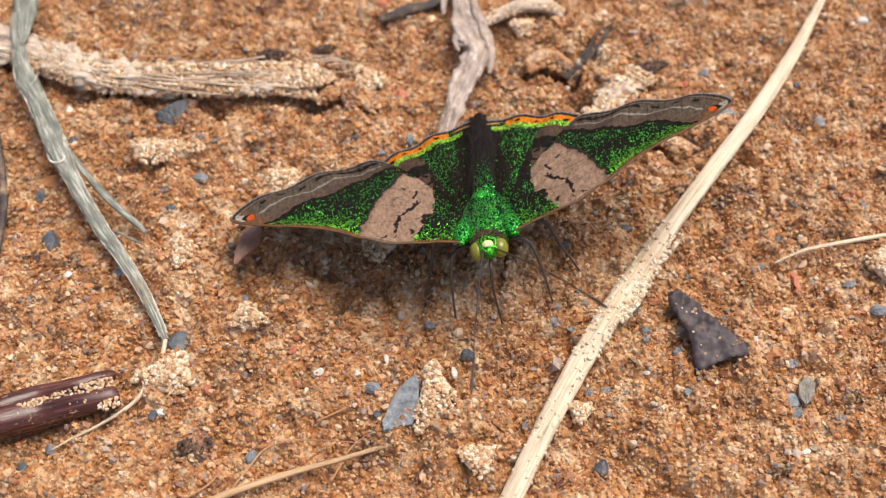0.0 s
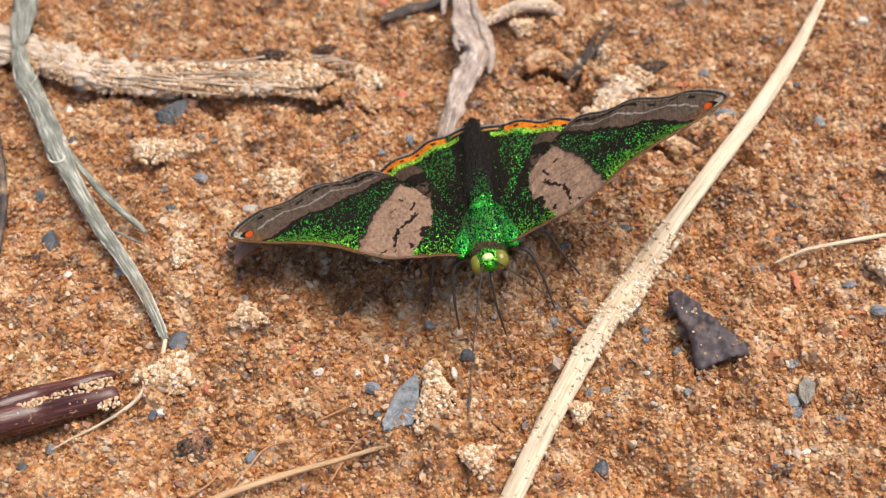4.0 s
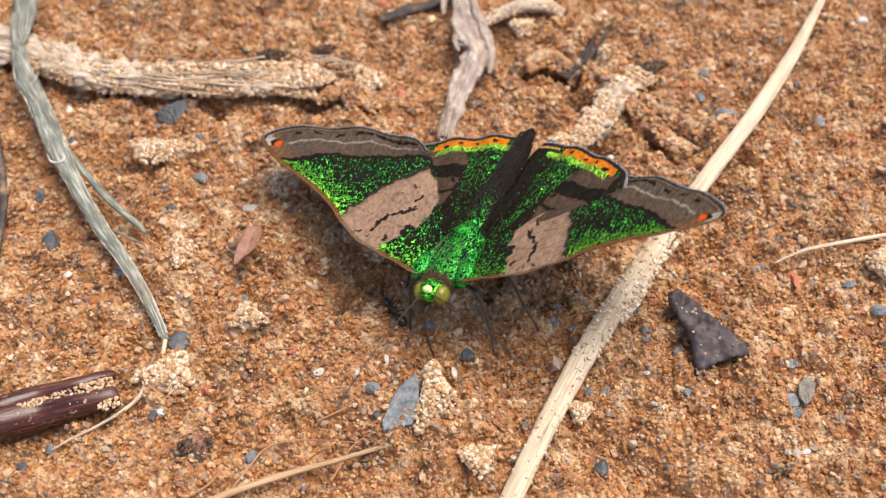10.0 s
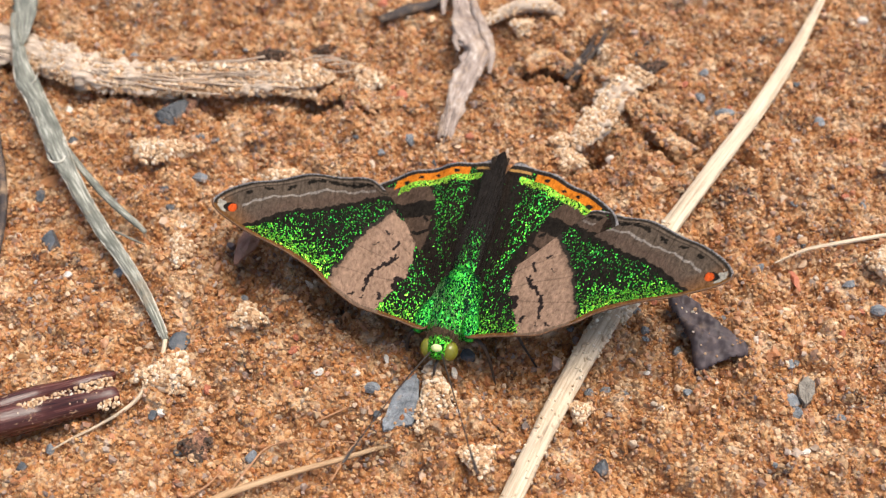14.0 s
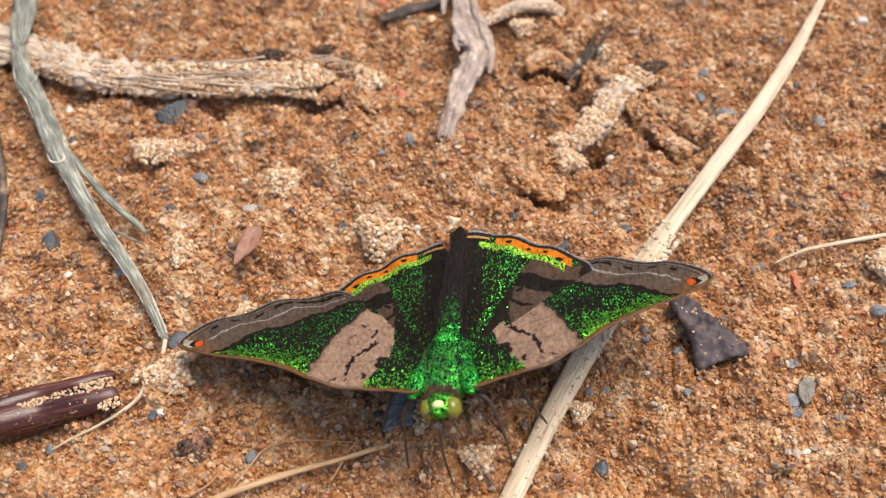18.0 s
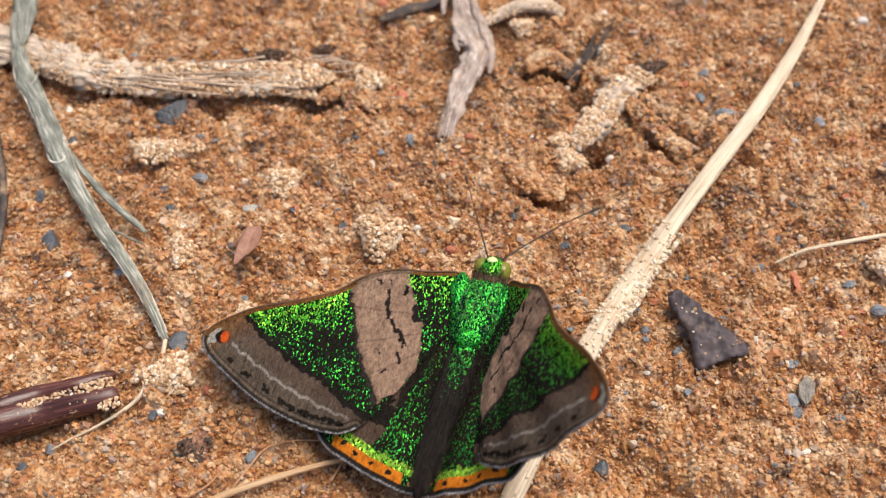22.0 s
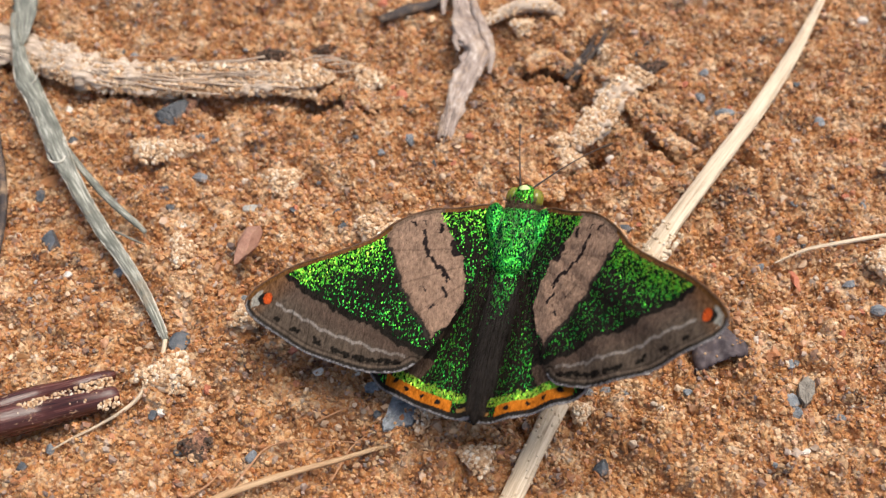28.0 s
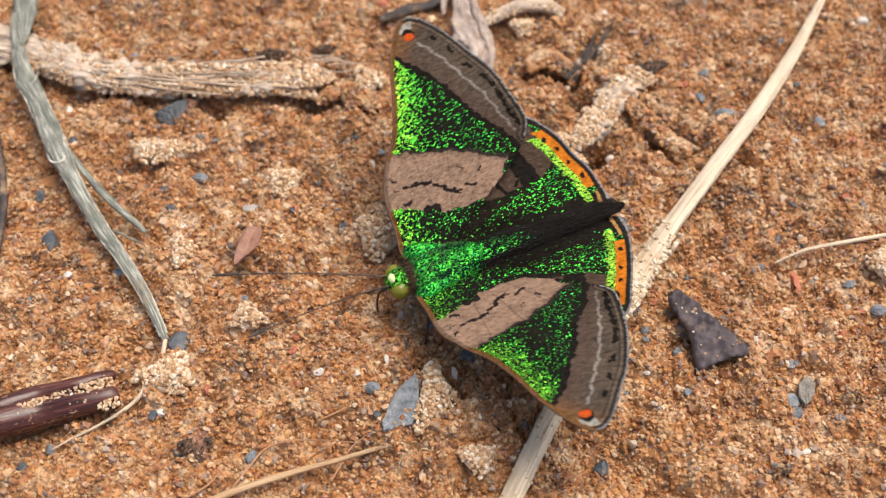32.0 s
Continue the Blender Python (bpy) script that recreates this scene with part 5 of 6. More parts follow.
def butterfly():
    bug = new("butterfly")
    tagged(bug, "small metallic green butterfly with tan-banded spread wings on sand", "butterfly")
    wings = {}
    for side, mirror in (("left", True), ("right", False)):
        wings[side, "fore"] = part("forewing", wing_mesh("forewing", FORE_EDGE, FORE_HINGE, forewing_pattern, mirror, 0.25), bug, side + " forewing, green and black with a tan band and a red spot")
        wings[side, "hind"] = part("hindwing", wing_mesh("hindwing", HIND_EDGE, HIND_HINGE, hindwing_pattern, mirror, 0.15), bug, side + " hindwing, black and green with an orange border")
        bow = spline(FORE_EDGE, 260)[8:112]
        lean = np.hypot(bow[:, 0] - FORE_HINGE[0], bow[:, 1] - FORE_HINGE[1])
        turn = np.arctan2(bow[:, 1] - FORE_HINGE[1], bow[:, 0] - FORE_HINGE[0])
        rise = 0.25 * np.sin(np.clip(lean / 14, 0, 1) * math.pi) + (0.05 * np.clip(lean / 6, 0, 1) + 0.08 * np.clip((lean - 6) / 4, 0, 1)) * np.cos(turn * 23)
        rows = [((x - FORE_HINGE[0]) * (-1 if mirror else 1), y - FORE_HINGE[1], z, 0.06, 0.05) for (x, y), z in zip(bow[::3], rise[::3])]
        part("costal_rim", sweep("costal_rim", rows, M_RIMWING, 80, 7, 0.1), wings[side, "fore"], "narrow orange-brown leading edge")
    for w in wings.values():
        solid = w.modifiers.new("thickness", "SOLIDIFY")
        solid.thickness, solid.offset = 0.05 * MM, -1
    def thorax_scales(x, y, z):
        # shade of the grooves and the duller rear are put into the scale share
        groove = np.minimum(np.abs(np.abs(x) - 0.95 - 0.12 * y), 1)
        return np.clip((1.0 + 0.16 * y + 0.6 * value_noise(x * 2, y * 2)) * np.clip(groove / 0.16, 0.1, 1) * np.clip(np.abs(y + 1.75 + 0.5 * np.abs(x)) / 0.2, 0.1, 1), 0, 0.95)

    part("thorax", scaled_body("thorax", ((2.0, -0.15, 0.6, 0.4), (1.65, -0.1, 1.1, 0.7), (0.7, -0.1, 1.5, 0.85), (-0.6, -0.1, 1.5, 0.82), (-1.9, -0.1, 1.15, 0.7), (-2.6, -0.1, 0.8, 0.5)), thorax_scales, 0.2, (0.005, 0.018, 0.010)), bug, "thorax covered in bright green scales")
    def full(x, y, z):
        return np.clip(1.15 + 0.7 * value_noise(x * 2.5, y * 2.5), 0.3, 1.4)

    for s in (-1, 1):
        part("tegula", scaled_body("tegula", ((1.95, 0.0, 0.2, 0.15), (1.6, 0.08, 0.44, 0.3), (1.0, 0.12, 0.52, 0.36), (0.2, 0.1, 0.4, 0.3), (-0.7, 0.0, 0.16, 0.16)), full, 0.12, (0.006, 0.03, 0.016)), bug, "teal-green shoulder pad of long scales", pose(s * 1.2 * MM, 0, 0.2 * MM, 0, 0, -s * 10))
    part("scutellum", scaled_body("scutellum", ((-1.4, 0.3, 0.3, 0.2), (-1.75, 0.36, 0.75, 0.4), (-2.2, 0.32, 0.72, 0.4), (-2.6, 0.2, 0.3, 0.2)), full, 0.15, (0.008, 0.03, 0.012)), bug, "oval plate of green scales behind the thorax")
    part("abdomen", scaled_body("abdomen", ((-2.0, -0.1, 0.85, 0.55), (-3.5, -0.02, 0.85, 0.56), (-6, 0.05, 0.72, 0.50), (-8.5, 0.12, 0.58, 0.44), (-10.2, 0.2, 0.44, 0.36), (-10.9, 0.24, 0.32, 0.26), (-11.3, 0.25, 0.12, 0.1)), lambda x, y, z: np.clip(0.85 + (y + 2.4) * 0.24, 0.0, 0.8) * (np.abs(x) < 0.6), 0.1, (0.012, 0.0095, 0.008)), bug, "slender blackish-brown abdomen")
    rng = np.random.default_rng(9)
    hairs = []
    for _ in range(150):
        s = rng.choice((-1, 1))
        x0, y0, run = rng.uniform(0.45, 1.9), rng.uniform(-4.5, -1.0), rng.uniform(1.5, 4.5)
        out = rng.uniform(-0.25, 0.6)
        hairs.append(((s * x0, y0, 0.3), (s * (x0 + 0.35 * out), y0 - run * 0.5, 0.3 + 0.05 * x0), (s * (x0 + out), y0 - run, 0.2 + 0.08 * x0), rng.uniform(0.007, 0.015)))
    for _ in range(140):
        s = rng.choice((-1, 1))
        x0 = rng.uniform(0.0, 0.5)
        hairs.append(((s * x0, -9.6 - rng.uniform(0, 0.9), 0.5), (s * x0 * 1.1, -10.7, 0.45), (s * x0 * rng.uniform(0.6, 1.2), -10.9 - rng.uniform(0, 0.5) * (1 - 1.6 * x0), 0.25), 0.014))
    fluff = []
    for _ in range(520):
        s = rng.choice((-1, 1))
        y0, run = rng.uniform(-9.4, -2.6), rng.uniform(1.0, 2.4)
        wide = 0.95 + 0.045 * (y0 + 2.6)
        x0 = rng.uniform(0.0, 1.0) * wide
        z0, out = 0.58 * math.sqrt(max(0.05, 1 - (x0 / wide) ** 2)), rng.uniform(-0.3, 0.5) * x0
        fluff.append(((s * x0, y0, z0), (s * (x0 + out * 0.5), y0 - run * 0.5, z0 + 0.06), (s * (x0 + out), max(-11.0 + 0.9 * x0, y0 - run), z0 - 0.05), rng.uniform(0.007, 0.013)))
    tagged(part("abdomen_hair", strands("abdomen_hair", fluff, M_GREYHAIR), bug, "soft grey-brown hairs along the abdomen"), kind="stuff")
    down = []
    for _ in range(420):
        a, y0 = rng.uniform(-1.25, 1.25), rng.uniform(-1.5, 1.7)
        w, h = 1.5 - 0.13 * (y0 - 0.4) ** 2, 0.86 - 0.06 * (y0 - 0.4) ** 2
        run, sway = rng.uniform(0.25, 0.6), rng.uniform(-0.12, 0.12)
        sx, sz = math.sin(a) * w, math.cos(a) * h - 0.1
        down.append(((sx, y0, sz), (sx * 1.02 + sway * 0.5, y0 - run * 0.5, sz + 0.06), (sx + sway, y0 - run, sz + 0.03), rng.uniform(0.008, 0.017)))
    tagged(part("thorax_hair", strands("thorax_hair", down, M_GREENHAIR), bug, "short green hairs over the thorax"), kind="stuff")
    ruff = []
    for a in rng.uniform(-1.9, 1.9, 260):
        w, y0 = rng.uniform(0.9, 1.25), rng.uniform(1.35, 2.1)
        sx, sz = math.sin(a) * 0.78 * w, math.cos(a) * 0.58 * w
        ruff.append(((sx * 0.9, y0, sz * 0.9), (sx * 1.1, y0 + 0.2, sz * 1.15), (sx * 1.12, y0 + rng.uniform(0.35, 0.6), sz * 1.1), 0.028))
    tagged(part("ruff", strands("ruff", ruff, M_FUR), bug, "brown fur behind the head"), kind="stuff")
    tagged(part("hair", strands("hair", hairs, M_HAIR), bug, "long dark brown hairs over the body"), kind="stuff")
    part("collar", sweep("collar", [(0, 2.2, 0.0, 0.5, 0.4), (0, 2.0, 0.0, 0.85, 0.55), (0, 1.6, 0.0, 0.95, 0.65)], M_FUR, 16, 14, 0.08), bug, "brown furry collar")
    head = part("head", scaled_body("head", ((3.25, 0.0, 0.25, 0.25), (3.0, 0.1, 0.6, 0.5), (2.55, 0.15, 0.78, 0.62), (2.1, 0.1, 0.7, 0.55), (1.9, 0.05, 0.45, 0.35)), lambda x, y, z: np.full(len(x), 0.9), 0.5, (0.03, 0.06, 0.01)), bug)
    for s in (-1, 1):
        part("eye", mesh_of("eye", ICO3[0] * (0.46, 0.58, 0.55), ICO3[1], M_EYE), head, "glossy olive compound eye", pose(s * 0.62 * MM, 2.62 * MM, 0.05 * MM))
        for base, knee, ankle, toe in (((0.7, 1.0, -0.5), (2.1, 1.5, -0.7), (2.6, 2.0, -2.6), (2.8, 2.6, -4.4)), ((0.8, 0.0, -0.6), (3.0, -0.3, -0.9), (3.9, 0.0, -2.8), (4.6, 0.3, -4.4)), ((0.7, -1.2, -0.6), (2.2, -2.6, -0.9), (2.8, -3.6, -2.8), (3.1, -4.4, -4.3))):
            limb("leg", [(s * p[0], p[1], p[2]) for p in (base, knee, ankle, toe)], (0.15, 0.12, 0.085, 0.055), bug, M_LEG)
    part("brow", mesh_of("brow", ICO2[0] * (0.34, 0.26, 0.2), ICO2[1], M_PALESCALE), head, "pale green spot of scales", pose(0, 2.85 * MM, 0.6 * MM))
    limb("proboscis", ((0.0, 3.0, -0.3), (0.05, 3.7, -0.5), (0.15, 4.1, -1.8), (0.1, 4.3, -3.9)), (0.1, 0.08, 0.07, 0.05), bug, M_CHITIN, "thin brown proboscis reaching to the sand")
    feelers = {}
    for side, s in (("left", -1), ("right", 1)):
        me = sweep("antenna", [(0, 0, 0, 0.06, 0.06), (0, 3.0, 0.25, 0.042, 0.042), (0, 6.0, 0.3, 0.036, 0.036), (0, 8.4, 0.18, 0.045, 0.045)], M_CHITIN, 40, 7, 0.02)
        feelers[side] = part("antenna", me, bug, "thin dark clubbed antenna", pose(s * 0.3 * MM, 3.0 * MM, 0.4 * MM, 0, 0, -s * 25))
        part("club", sweep("club", [(0, 8.35, 0.18, 0.045, 0.045), (0, 9.0, 0.12, 0.08, 0.075), (0, 9.6, 0.05, 0.095, 0.085), (0, 10.0, 0.0, 0.04, 0.04)], M_CHITIN, 16, 8, 0.02), feelers[side], "thicker blackish tip")
    return bug, wings, feelers


# seconds; x, y, z in mm; heading, pitch, roll; lift of left and right forewing, sweep of both, lift and sweep of left and right hindwing, twist of left and right forewing and hindwing, in degrees
POSES = (
    (0.0, 2.49, -2.30, 5.78, -178.9, 16.5, 11.8, 11.1, 5.6, 5.5, 8.0, 2.7, -5.0, -1.3, 1.2, 6.1, 4.2, 0.7, 0.3),
    (1.0, 2.48, -2.50, 5.72, -178.1, 16.0, 10.6, 8.1, 1.9, 3.9, 8.1, 0.6, -9.0, -1.1, -0.0, 6.1, 4.2, 0.7, 0.3),
    (2.0, 2.18, -2.57, 5.92, -178.5, 16.5, 11.9, 8.2, 2.2, 5.5, 7.0, -1.7, -8.8, 0.7, 0.5, 6.1, 4.1, 1.0, 0.4),
    (3.0, 2.32, -2.39, 5.66, -179.0, 17.3, 12.2, 10.9, 4.1, 6.6, 8.0, -0.5, -7.0, 0.6, 0.4, 6.4, 4.2, 1.3, 0.3),
    (5.5, 2.63, -3.54, 5.13, -173.5, 9.6, 15.9, 13.8, 10.8, 8.1, 7.7, 3.0, -1.2, -0.0, -0.2, 7.2, 4.5, 2.2, -0.1),
    (6.0, 2.75, -3.41, 4.94, -175.5, 12.4, 16.0, 14.4, 12.2, 7.9, 7.9, 3.7, -0.1, -0.1, -0.4, 7.4, 4.5, 2.4, -0.2),
    (7.0, 2.87, -3.27, 4.48, -176.2, 10.6, 16.0, 14.3, 13.2, 8.3, 9.1, 4.3, 0.2, -0.7, -0.5, 7.7, 4.6, 2.7, -0.4),
    (7.5, 3.04, -4.57, 4.68, -177.0, 5.8, 18.0, 12.8, 14.5, 7.7, 8.9, 2.3, 0.0, 0.2, 0.1, 7.9, 4.6, 3.0, -0.4),
    (8.0, 2.86, -4.13, 4.69, -180.6, 6.0, 19.0, 12.8, 13.7, 6.3, 9.0, 0.2, -0.3, 1.3, 0.7, 8.0, 4.6, 3.2, -0.4),
    (8.5, 3.26, -3.71, 4.82, -174.8, 8.6, 18.6, 12.5, 14.9, 7.5, 10.5, 3.0, 1.5, 0.1, 1.3, 8.2, 5.4, 2.8, -0.2),
    (9.0, 3.81, -3.14, 4.74, -171.7, 13.9, 17.3, 15.1, 15.4, 7.7, 11.6, 5.8, 3.3, -1.0, 1.9, 8.3, 6.1, 2.4, 0.1),
    (9.5, 2.84, -3.10, 4.35, -182.6, 6.1, 18.2, 12.9, 21.3, 6.4, 8.0, 6.6, 5.9, 4.3, -2.3, 8.4, 6.5, 2.2, 0.1),
    (10.0, 0.57, -3.79, 4.13, -206.5, 2.5, 17.3, 12.8, 17.7, 5.3, 7.9, 9.4, -0.4, 4.8, -3.8, 8.4, 7.0, 2.0, 0.1),
    (10.5, -0.50, -5.51, 3.63, -210.8, -3.8, 15.6, 12.7, 17.0, 8.6, 12.8, 4.8, -2.1, 5.1, 3.0, 8.5, 7.6, 2.1, 0.6),
    (11.0, 0.02, -6.27, 3.41, -200.2, -1.6, 13.6, 10.2, 18.6, 8.3, 16.1, 4.3, -3.0, 5.4, 3.2, 8.6, 8.3, 2.3, 1.2),
    (12.0, 0.39, -6.10, 2.72, -195.1, -3.2, 11.2, 10.0, 21.3, 8.6, 14.3, 4.8, -4.4, 4.6, 1.6, 8.8, 9.5, 2.0, 1.6),
    (13.0, 0.46, -6.04, 2.61, -195.6, -3.2, 8.6, 13.3, 17.2, 8.4, 14.2, 5.0, -5.8, 3.8, 0.3, 9.0, 10.7, 1.7, 2.0),
    (14.0, 0.55, -6.20, 2.67, -196.6, -4.0, 7.3, 9.7, 15.3, 5.5, 14.4, 1.2, -5.8, 2.9, 0.5, 9.3, 11.0, 1.1, 2.2),
    (16.5, 0.71, -8.16, 3.21, -196.0, -8.9, 6.3, 5.9, 12.5, -0.4, 14.3, -3.2, -3.5, -3.6, 2.1, 9.9, 11.7, -0.3, 2.6),
    (17.0, 0.77, -9.91, 3.63, -181.2, 3.0, 9.9, 11.2, 12.4, -1.2, 15.0, 3.9, -2.6, -0.2, 6.7, 10.0, 11.8, -0.6, 2.6),
    (17.5, 0.70, -10.89, 4.77, -181.9, 10.0, 12.3, 5.2, 11.6, -1.9, 13.8, -2.9, -3.7, 0.7, 6.1, 10.0, 12.0, -0.8, 2.5),
    (18.0, 0.12, -11.84, 5.50, -185.0, 12.8, 14.1, 0.3, 7.7, -4.6, 11.1, -9.7, -4.7, 1.7, 5.4, 10.0, 12.1, -0.9, 2.4),
    (18.5, 0.37, -12.11, 5.72, -179.6, 14.0, 12.9, 3.1, 7.6, -1.1, 9.6, -6.5, -5.7, 2.1, 7.2, 10.3, 12.2, -1.0, 2.5),
    (19.0, 0.66, -12.71, 5.60, -174.8, 14.6, 11.3, 7.4, 2.9, 0.6, 6.9, -3.3, -6.7, 2.5, 8.9, 10.6, 12.2, -1.1, 2.7),
    (19.5, 1.09, -12.09, 6.94, -155.8, 22.0, 14.9, 12.9, 2.8, 2.7, 0.4, 0.9, -6.4, 1.6, 8.7, 10.1, 11.1, -0.5, 2.4),
    (20.0, 0.90, -11.99, 8.10, -117.2, 31.6, 5.8, 9.7, -9.6, 6.9, 4.3, -3.4, -16.6, 1.3, 9.9, 9.7, 9.9, 0.1, 2.1),
    (20.5, 2.08, -9.46, 6.57, -72.0, 25.2, -0.2, 1.1, 4.5, 4.7, -0.5, -13.8, -7.0, -2.3, 5.4, 9.5, 8.8, 1.0, 1.4),
    (21.0, 2.20, -8.05, 5.67, -44.5, 19.4, -3.6, 1.4, 36.9, 7.1, 6.1, -11.3, 18.0, 3.0, 1.6, 9.3, 7.6, 2.0, 0.7),
    (21.5, 2.23, -7.45, 4.65, -22.8, 14.3, -5.7, 8.2, 48.1, 4.3, -0.2, -8.7, 25.1, -0.4, -3.4, 9.0, 6.7, 2.6, 0.4),
    (22.0, 2.01, -7.13, 4.06, -17.4, 7.2, -6.9, 7.7, 50.6, -0.2, -5.2, -6.1, 32.2, -3.5, -8.3, 8.7, 5.8, 3.2, 0.1),
    (23.0, 1.55, -6.85, 4.60, -8.7, 7.4, -6.1, 1.2, 52.4, -2.5, -4.9, -13.3, 36.3, -5.0, -6.7, 8.0, 3.8, 4.7, -0.6),
    (24.0, 1.96, -5.72, 5.24, -2.2, 5.5, -7.5, -1.8, 45.5, -3.1, -5.3, -18.0, 32.8, -4.5, -7.0, 7.2, 1.8, 6.3, -1.3),
    (25.0, 2.42, -4.67, 5.41, -3.4, 5.3, -5.1, -4.2, 40.5, -4.0, -5.0, -14.8, 33.2, -5.7, -6.1, 6.6, -0.3, 8.1, -2.3),
    (27.5, 3.22, -4.33, 6.38, -5.5, 7.9, -7.3, 3.4, 35.0, -5.8, -4.4, -17.5, 26.9, -2.2, -6.5, 4.4, 2.7, 4.0, 0.7),
    (28.0, 4.08, -3.56, 5.94, -12.9, 7.8, -8.1, 6.0, 32.3, -4.8, -4.6, -17.9, 25.7, -1.4, -6.5, 3.9, 3.3, 3.1, 1.3),
    (28.5, 4.60, -2.72, 6.38, -16.3, 6.3, -10.3, 7.8, 30.4, -5.6, -2.7, -17.7, 26.1, -2.2, -4.4, 3.6, 3.9, 2.5, 1.7),
    (29.0, 3.33, -2.32, 5.93, 1.2, 2.0, -14.7, 7.1, 17.9, -5.1, 2.1, -17.7, 16.8, -2.6, 0.1, 3.2, 4.4, 1.9, 2.2),
    (29.5, 3.42, -1.84, 7.38, 6.3, -2.8, -11.9, 4.0, 6.7, 0.9, 9.2, -10.4, 7.0, -2.8, 4.0, 2.7, 4.8, 0.9, 3.4),
    (30.0, 0.86, -2.16, 6.28, 46.6, -8.9, -8.8, 12.9, 16.9, -0.3, 8.2, 6.5, 16.7, -3.2, 3.7, 2.3, 5.2, -0.1, 4.5),
    (30.5, 0.45, -2.14, 5.75, 56.8, -8.1, -10.1, 12.6, 17.0, 0.2, 6.5, 5.3, 18.5, -0.9, 1.5, 2.4, 5.2, -0.0, 4.5),
    (31.0, 0.27, -1.90, 4.85, 69.4, -10.8, -10.6, 11.6, 14.3, 1.5, 6.4, 4.0, 20.1, 1.4, -0.7, 2.4, 5.3, 0.0, 4.5),
    (31.5, 0.24, -2.12, 3.96, 88.6, -9.6, -7.0, 20.0, 17.1, 4.2, 9.8, 7.6, 16.2, 1.6, 1.4, 2.4, 5.3, -0.1, 4.7),
    (32.0, -0.13, -3.54, 3.05, 107.3, -7.5, -3.6, 21.2, 20.5, 6.0, 11.8, 11.4, 12.3, 1.9, 3.4, 2.3, 5.2, -0.1, 4.9),
)
# seconds; turn outwards to the right and rise of the left antenna, then of the right one, in degrees
FEELERS = ((0, -33, 9, 7, -6), (1, -32, 11, 9, -4), (3, -30, 13, 10, -4), (6, -18, 10, 5, -5), (7, -20, 11, 2, -4), (8, -23, 12, 6, -2), (9, -38, 10, -9, 0), (9.5, -42, 11, 6, 4),
           (10, -58, 20, -5, 12), (10.5, -35, 9, -6, 22), (11, -38, 8, -17, 17), (13, -31, 22, 7, 24), (14.5, -31, 22, 8, 24), (17, -12, 31, 28, 36), (18, -24, 24, 0, 34), (19, -39, 34, -1, 34),
           (20.5, -60, -32, 52, 34), (21, -49, -36, 73, 43), (21.5, -38, -30, 45, -5), (22, -29, -25, 26, -30), (22.5, -24, -28, 27, -38), (23, -20, -42, 26, -42), (24, -15, -44, 28, -42), (25, -11, -40, 31, -38), (28.5, -18, -31, 22, -34), (29.5, -26, -26, 16, -24),
           (30, -8, -20, 2, -17), (31, -25, 10, 5, -20), (32, -21, 30, 16, 10))



# seconds, x, y in mm, heading in degrees (0: away from the eye)
ANT_WAY = ((0.00, -10.28, -20.06, 2), (7.40, -10.31, -19.15, 1), (7.80, -10.44, -13.64, 1), (8.00, -10.53, -8.85, -2), (8.30, -10.26, -8.59, -51), (8.60, -8.83, -7.47, -66), (8.90, -7.29, -7.24, -80), (9.05, -5.74, -6.93, -66), (9.20, -4.57, -6.01, -52), (9.60, -3.28, -5.03, -47), (10.00, -2.90, -4.44, 36), (10.30, -4.86, -2.82, 59), (10.60, -9.06, -0.74, 65), (10.80, -12.36, 0.75, 37), (11.00, -15.26, 7.35, 19), (11.30, -17.32, 14.95, 15), (11.70, -20.04, 25.28, 14), (32.00, -20.12, 25.90, 8))


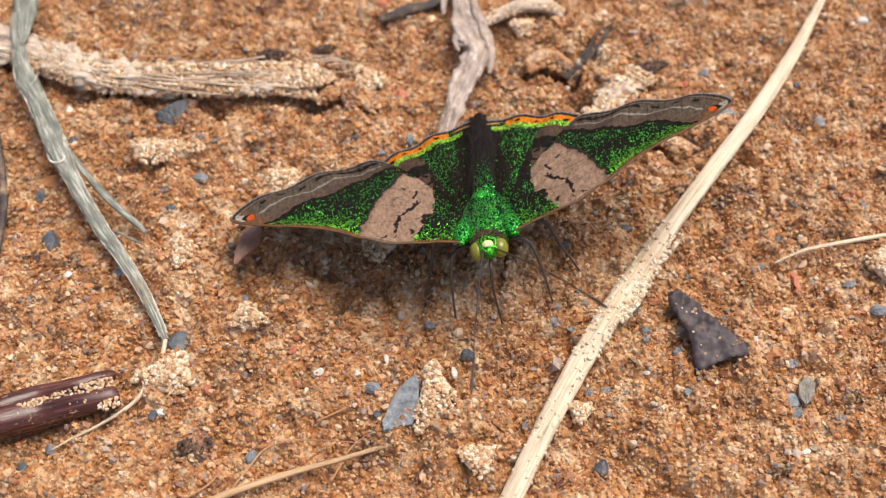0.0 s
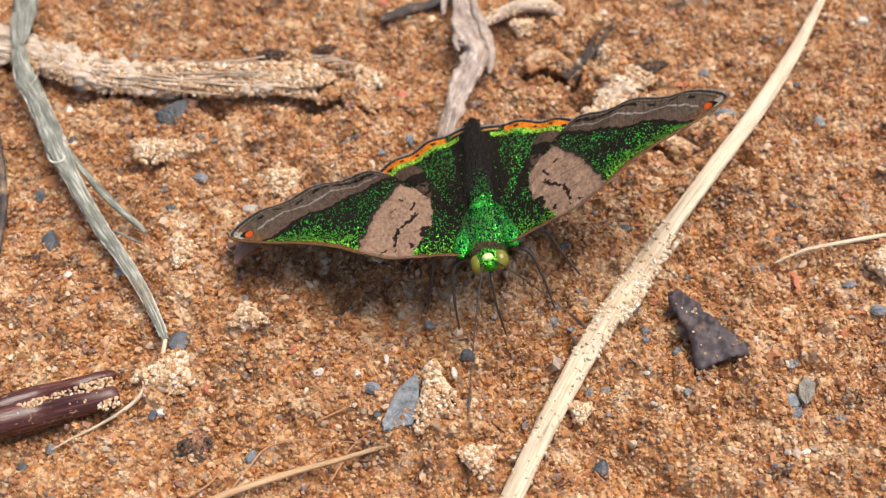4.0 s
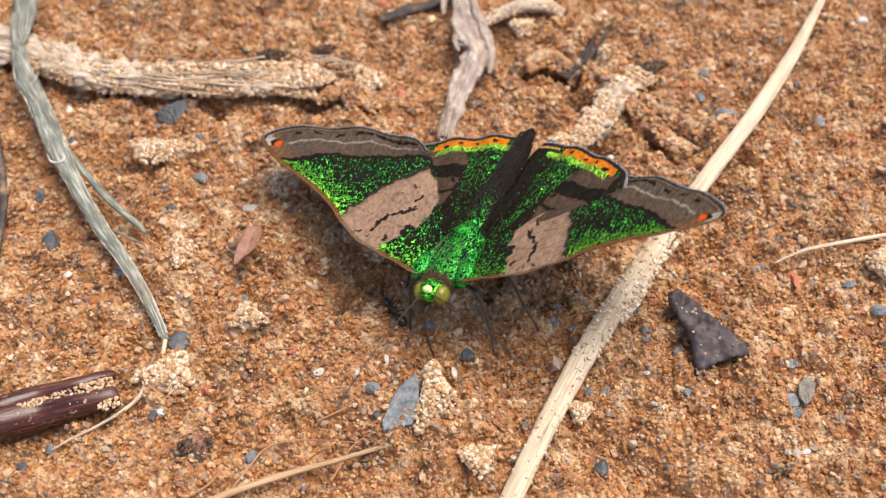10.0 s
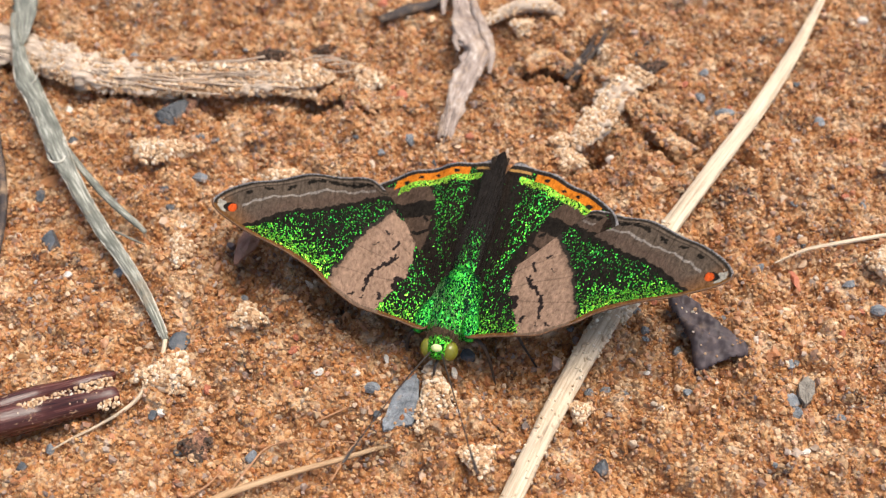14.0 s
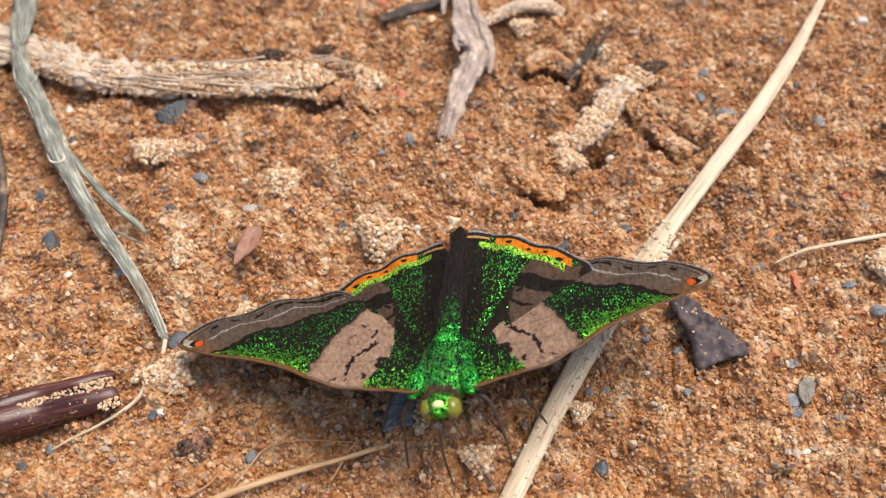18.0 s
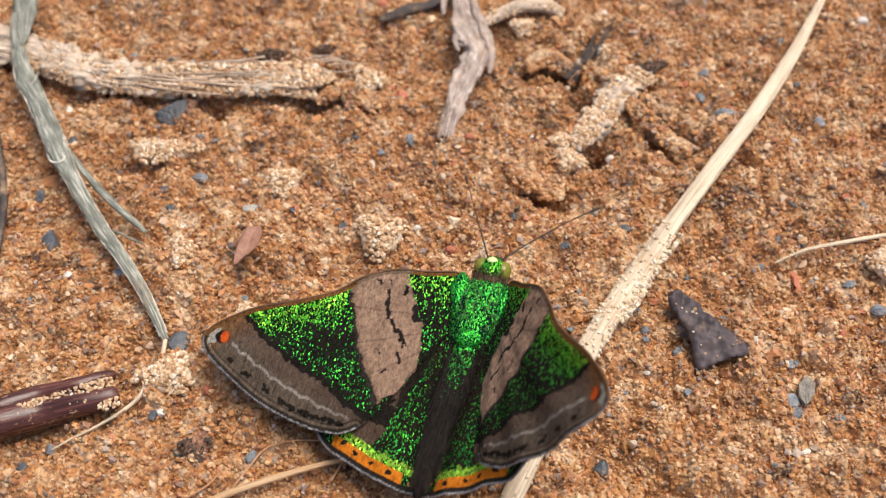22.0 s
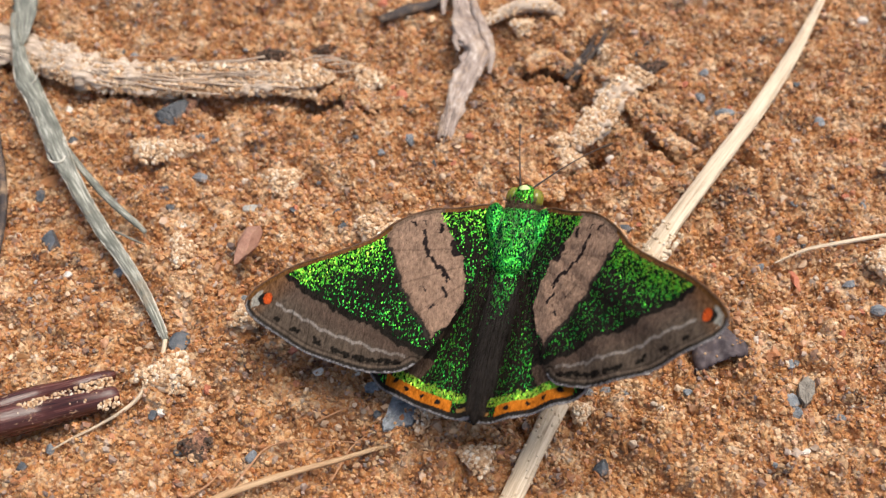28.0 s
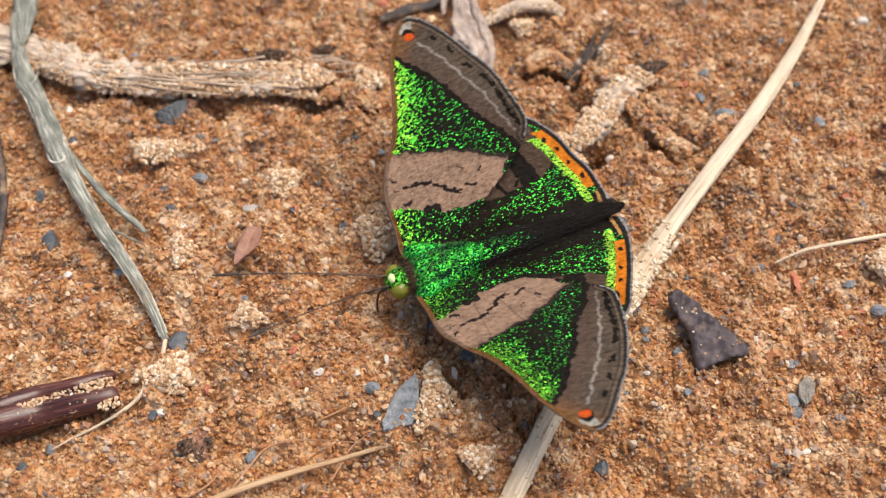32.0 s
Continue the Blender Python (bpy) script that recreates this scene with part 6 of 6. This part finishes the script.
def ant():
    body = new("ant")
    tagged(body, "small black ant running over the sand", "ant")
    for name, y, size in (("head", 0.85, (0.26, 0.32, 0.22)), ("thorax", 0.2, (0.17, 0.42, 0.18)), ("gaster", -0.75, (0.32, 0.5, 0.3))):
        part(name, mesh_of(name, ICO2[0] * size, ICO2[1], M_ANT), body, place=pose(0, y * MM, 0))
    for s in (-1, 1):
        for y, reach in ((0.45, 0.7), (0.2, 0.0), (-0.05, -0.8)):
            limb("leg", ((0, y, 0), (s * 0.55, y + reach * 0.5, 0.25), (s * 1.0, y + reach, -0.45)), (0.04, 0.03, 0.02), body, M_ANT)
        limb("antenna", ((s * 0.1, 1.0, 0.1), (s * 0.4, 1.35, 0.15), (s * 0.35, 1.85, -0.1)), (0.025, 0.022, 0.022), body, M_ANT)
    return body


def turned(axis, degrees):
    return Matrix.Rotation(radians(degrees), 4, axis)


def motions():
    bug, wings, feelers = butterfly()
    walk(bug, [(t, Matrix.Translation((x * MM, y * MM, z * MM)) @ turned("Z", h) @ turned("X", p) @ turned("Y", r)) for t, x, y, z, h, p, r, *_ in POSES])
    for side, s, lift, sweep_at, rear, rear_sweep, twist, rear_twist in (("left", -1, 7, 9, 11, 13, 15, 17), ("right", 1, 8, 10, 12, 14, 16, 18)):
        walk(wings[side, "fore"], [(row[0], Matrix.Translation((s * FORE_HINGE[0] * MM, FORE_HINGE[1] * MM, 0.12 * MM)) @ turned("X", row[twist]) @ turned("Y", -s * row[lift]) @ turned("Z", s * row[sweep_at])) for row in POSES])
        walk(wings[side, "hind"], [(row[0], Matrix.Translation((s * HIND_HINGE[0] * MM, HIND_HINGE[1] * MM, -0.12 * MM)) @ turned("X", row[rear_twist]) @ turned("Y", -s * row[rear]) @ turned("Z", s * row[rear_sweep])) for row in POSES])
    for side, s, az, el in (("left", -1, 1, 2), ("right", 1, 3, 4)):
        walk(feelers[side], [(row[0], Matrix.Translation((s * 0.3 * MM, 3.0 * MM, 0.4 * MM)) @ turned("Z", -row[az]) @ turned("X", row[el])) for row in FEELERS])
    walk(ant(), [(t, pose(x * MM, y * MM, (top(x, y) + 0.55) * MM, 0, 0, turn)) for t, x, y, turn in ANT_WAY])


motions()
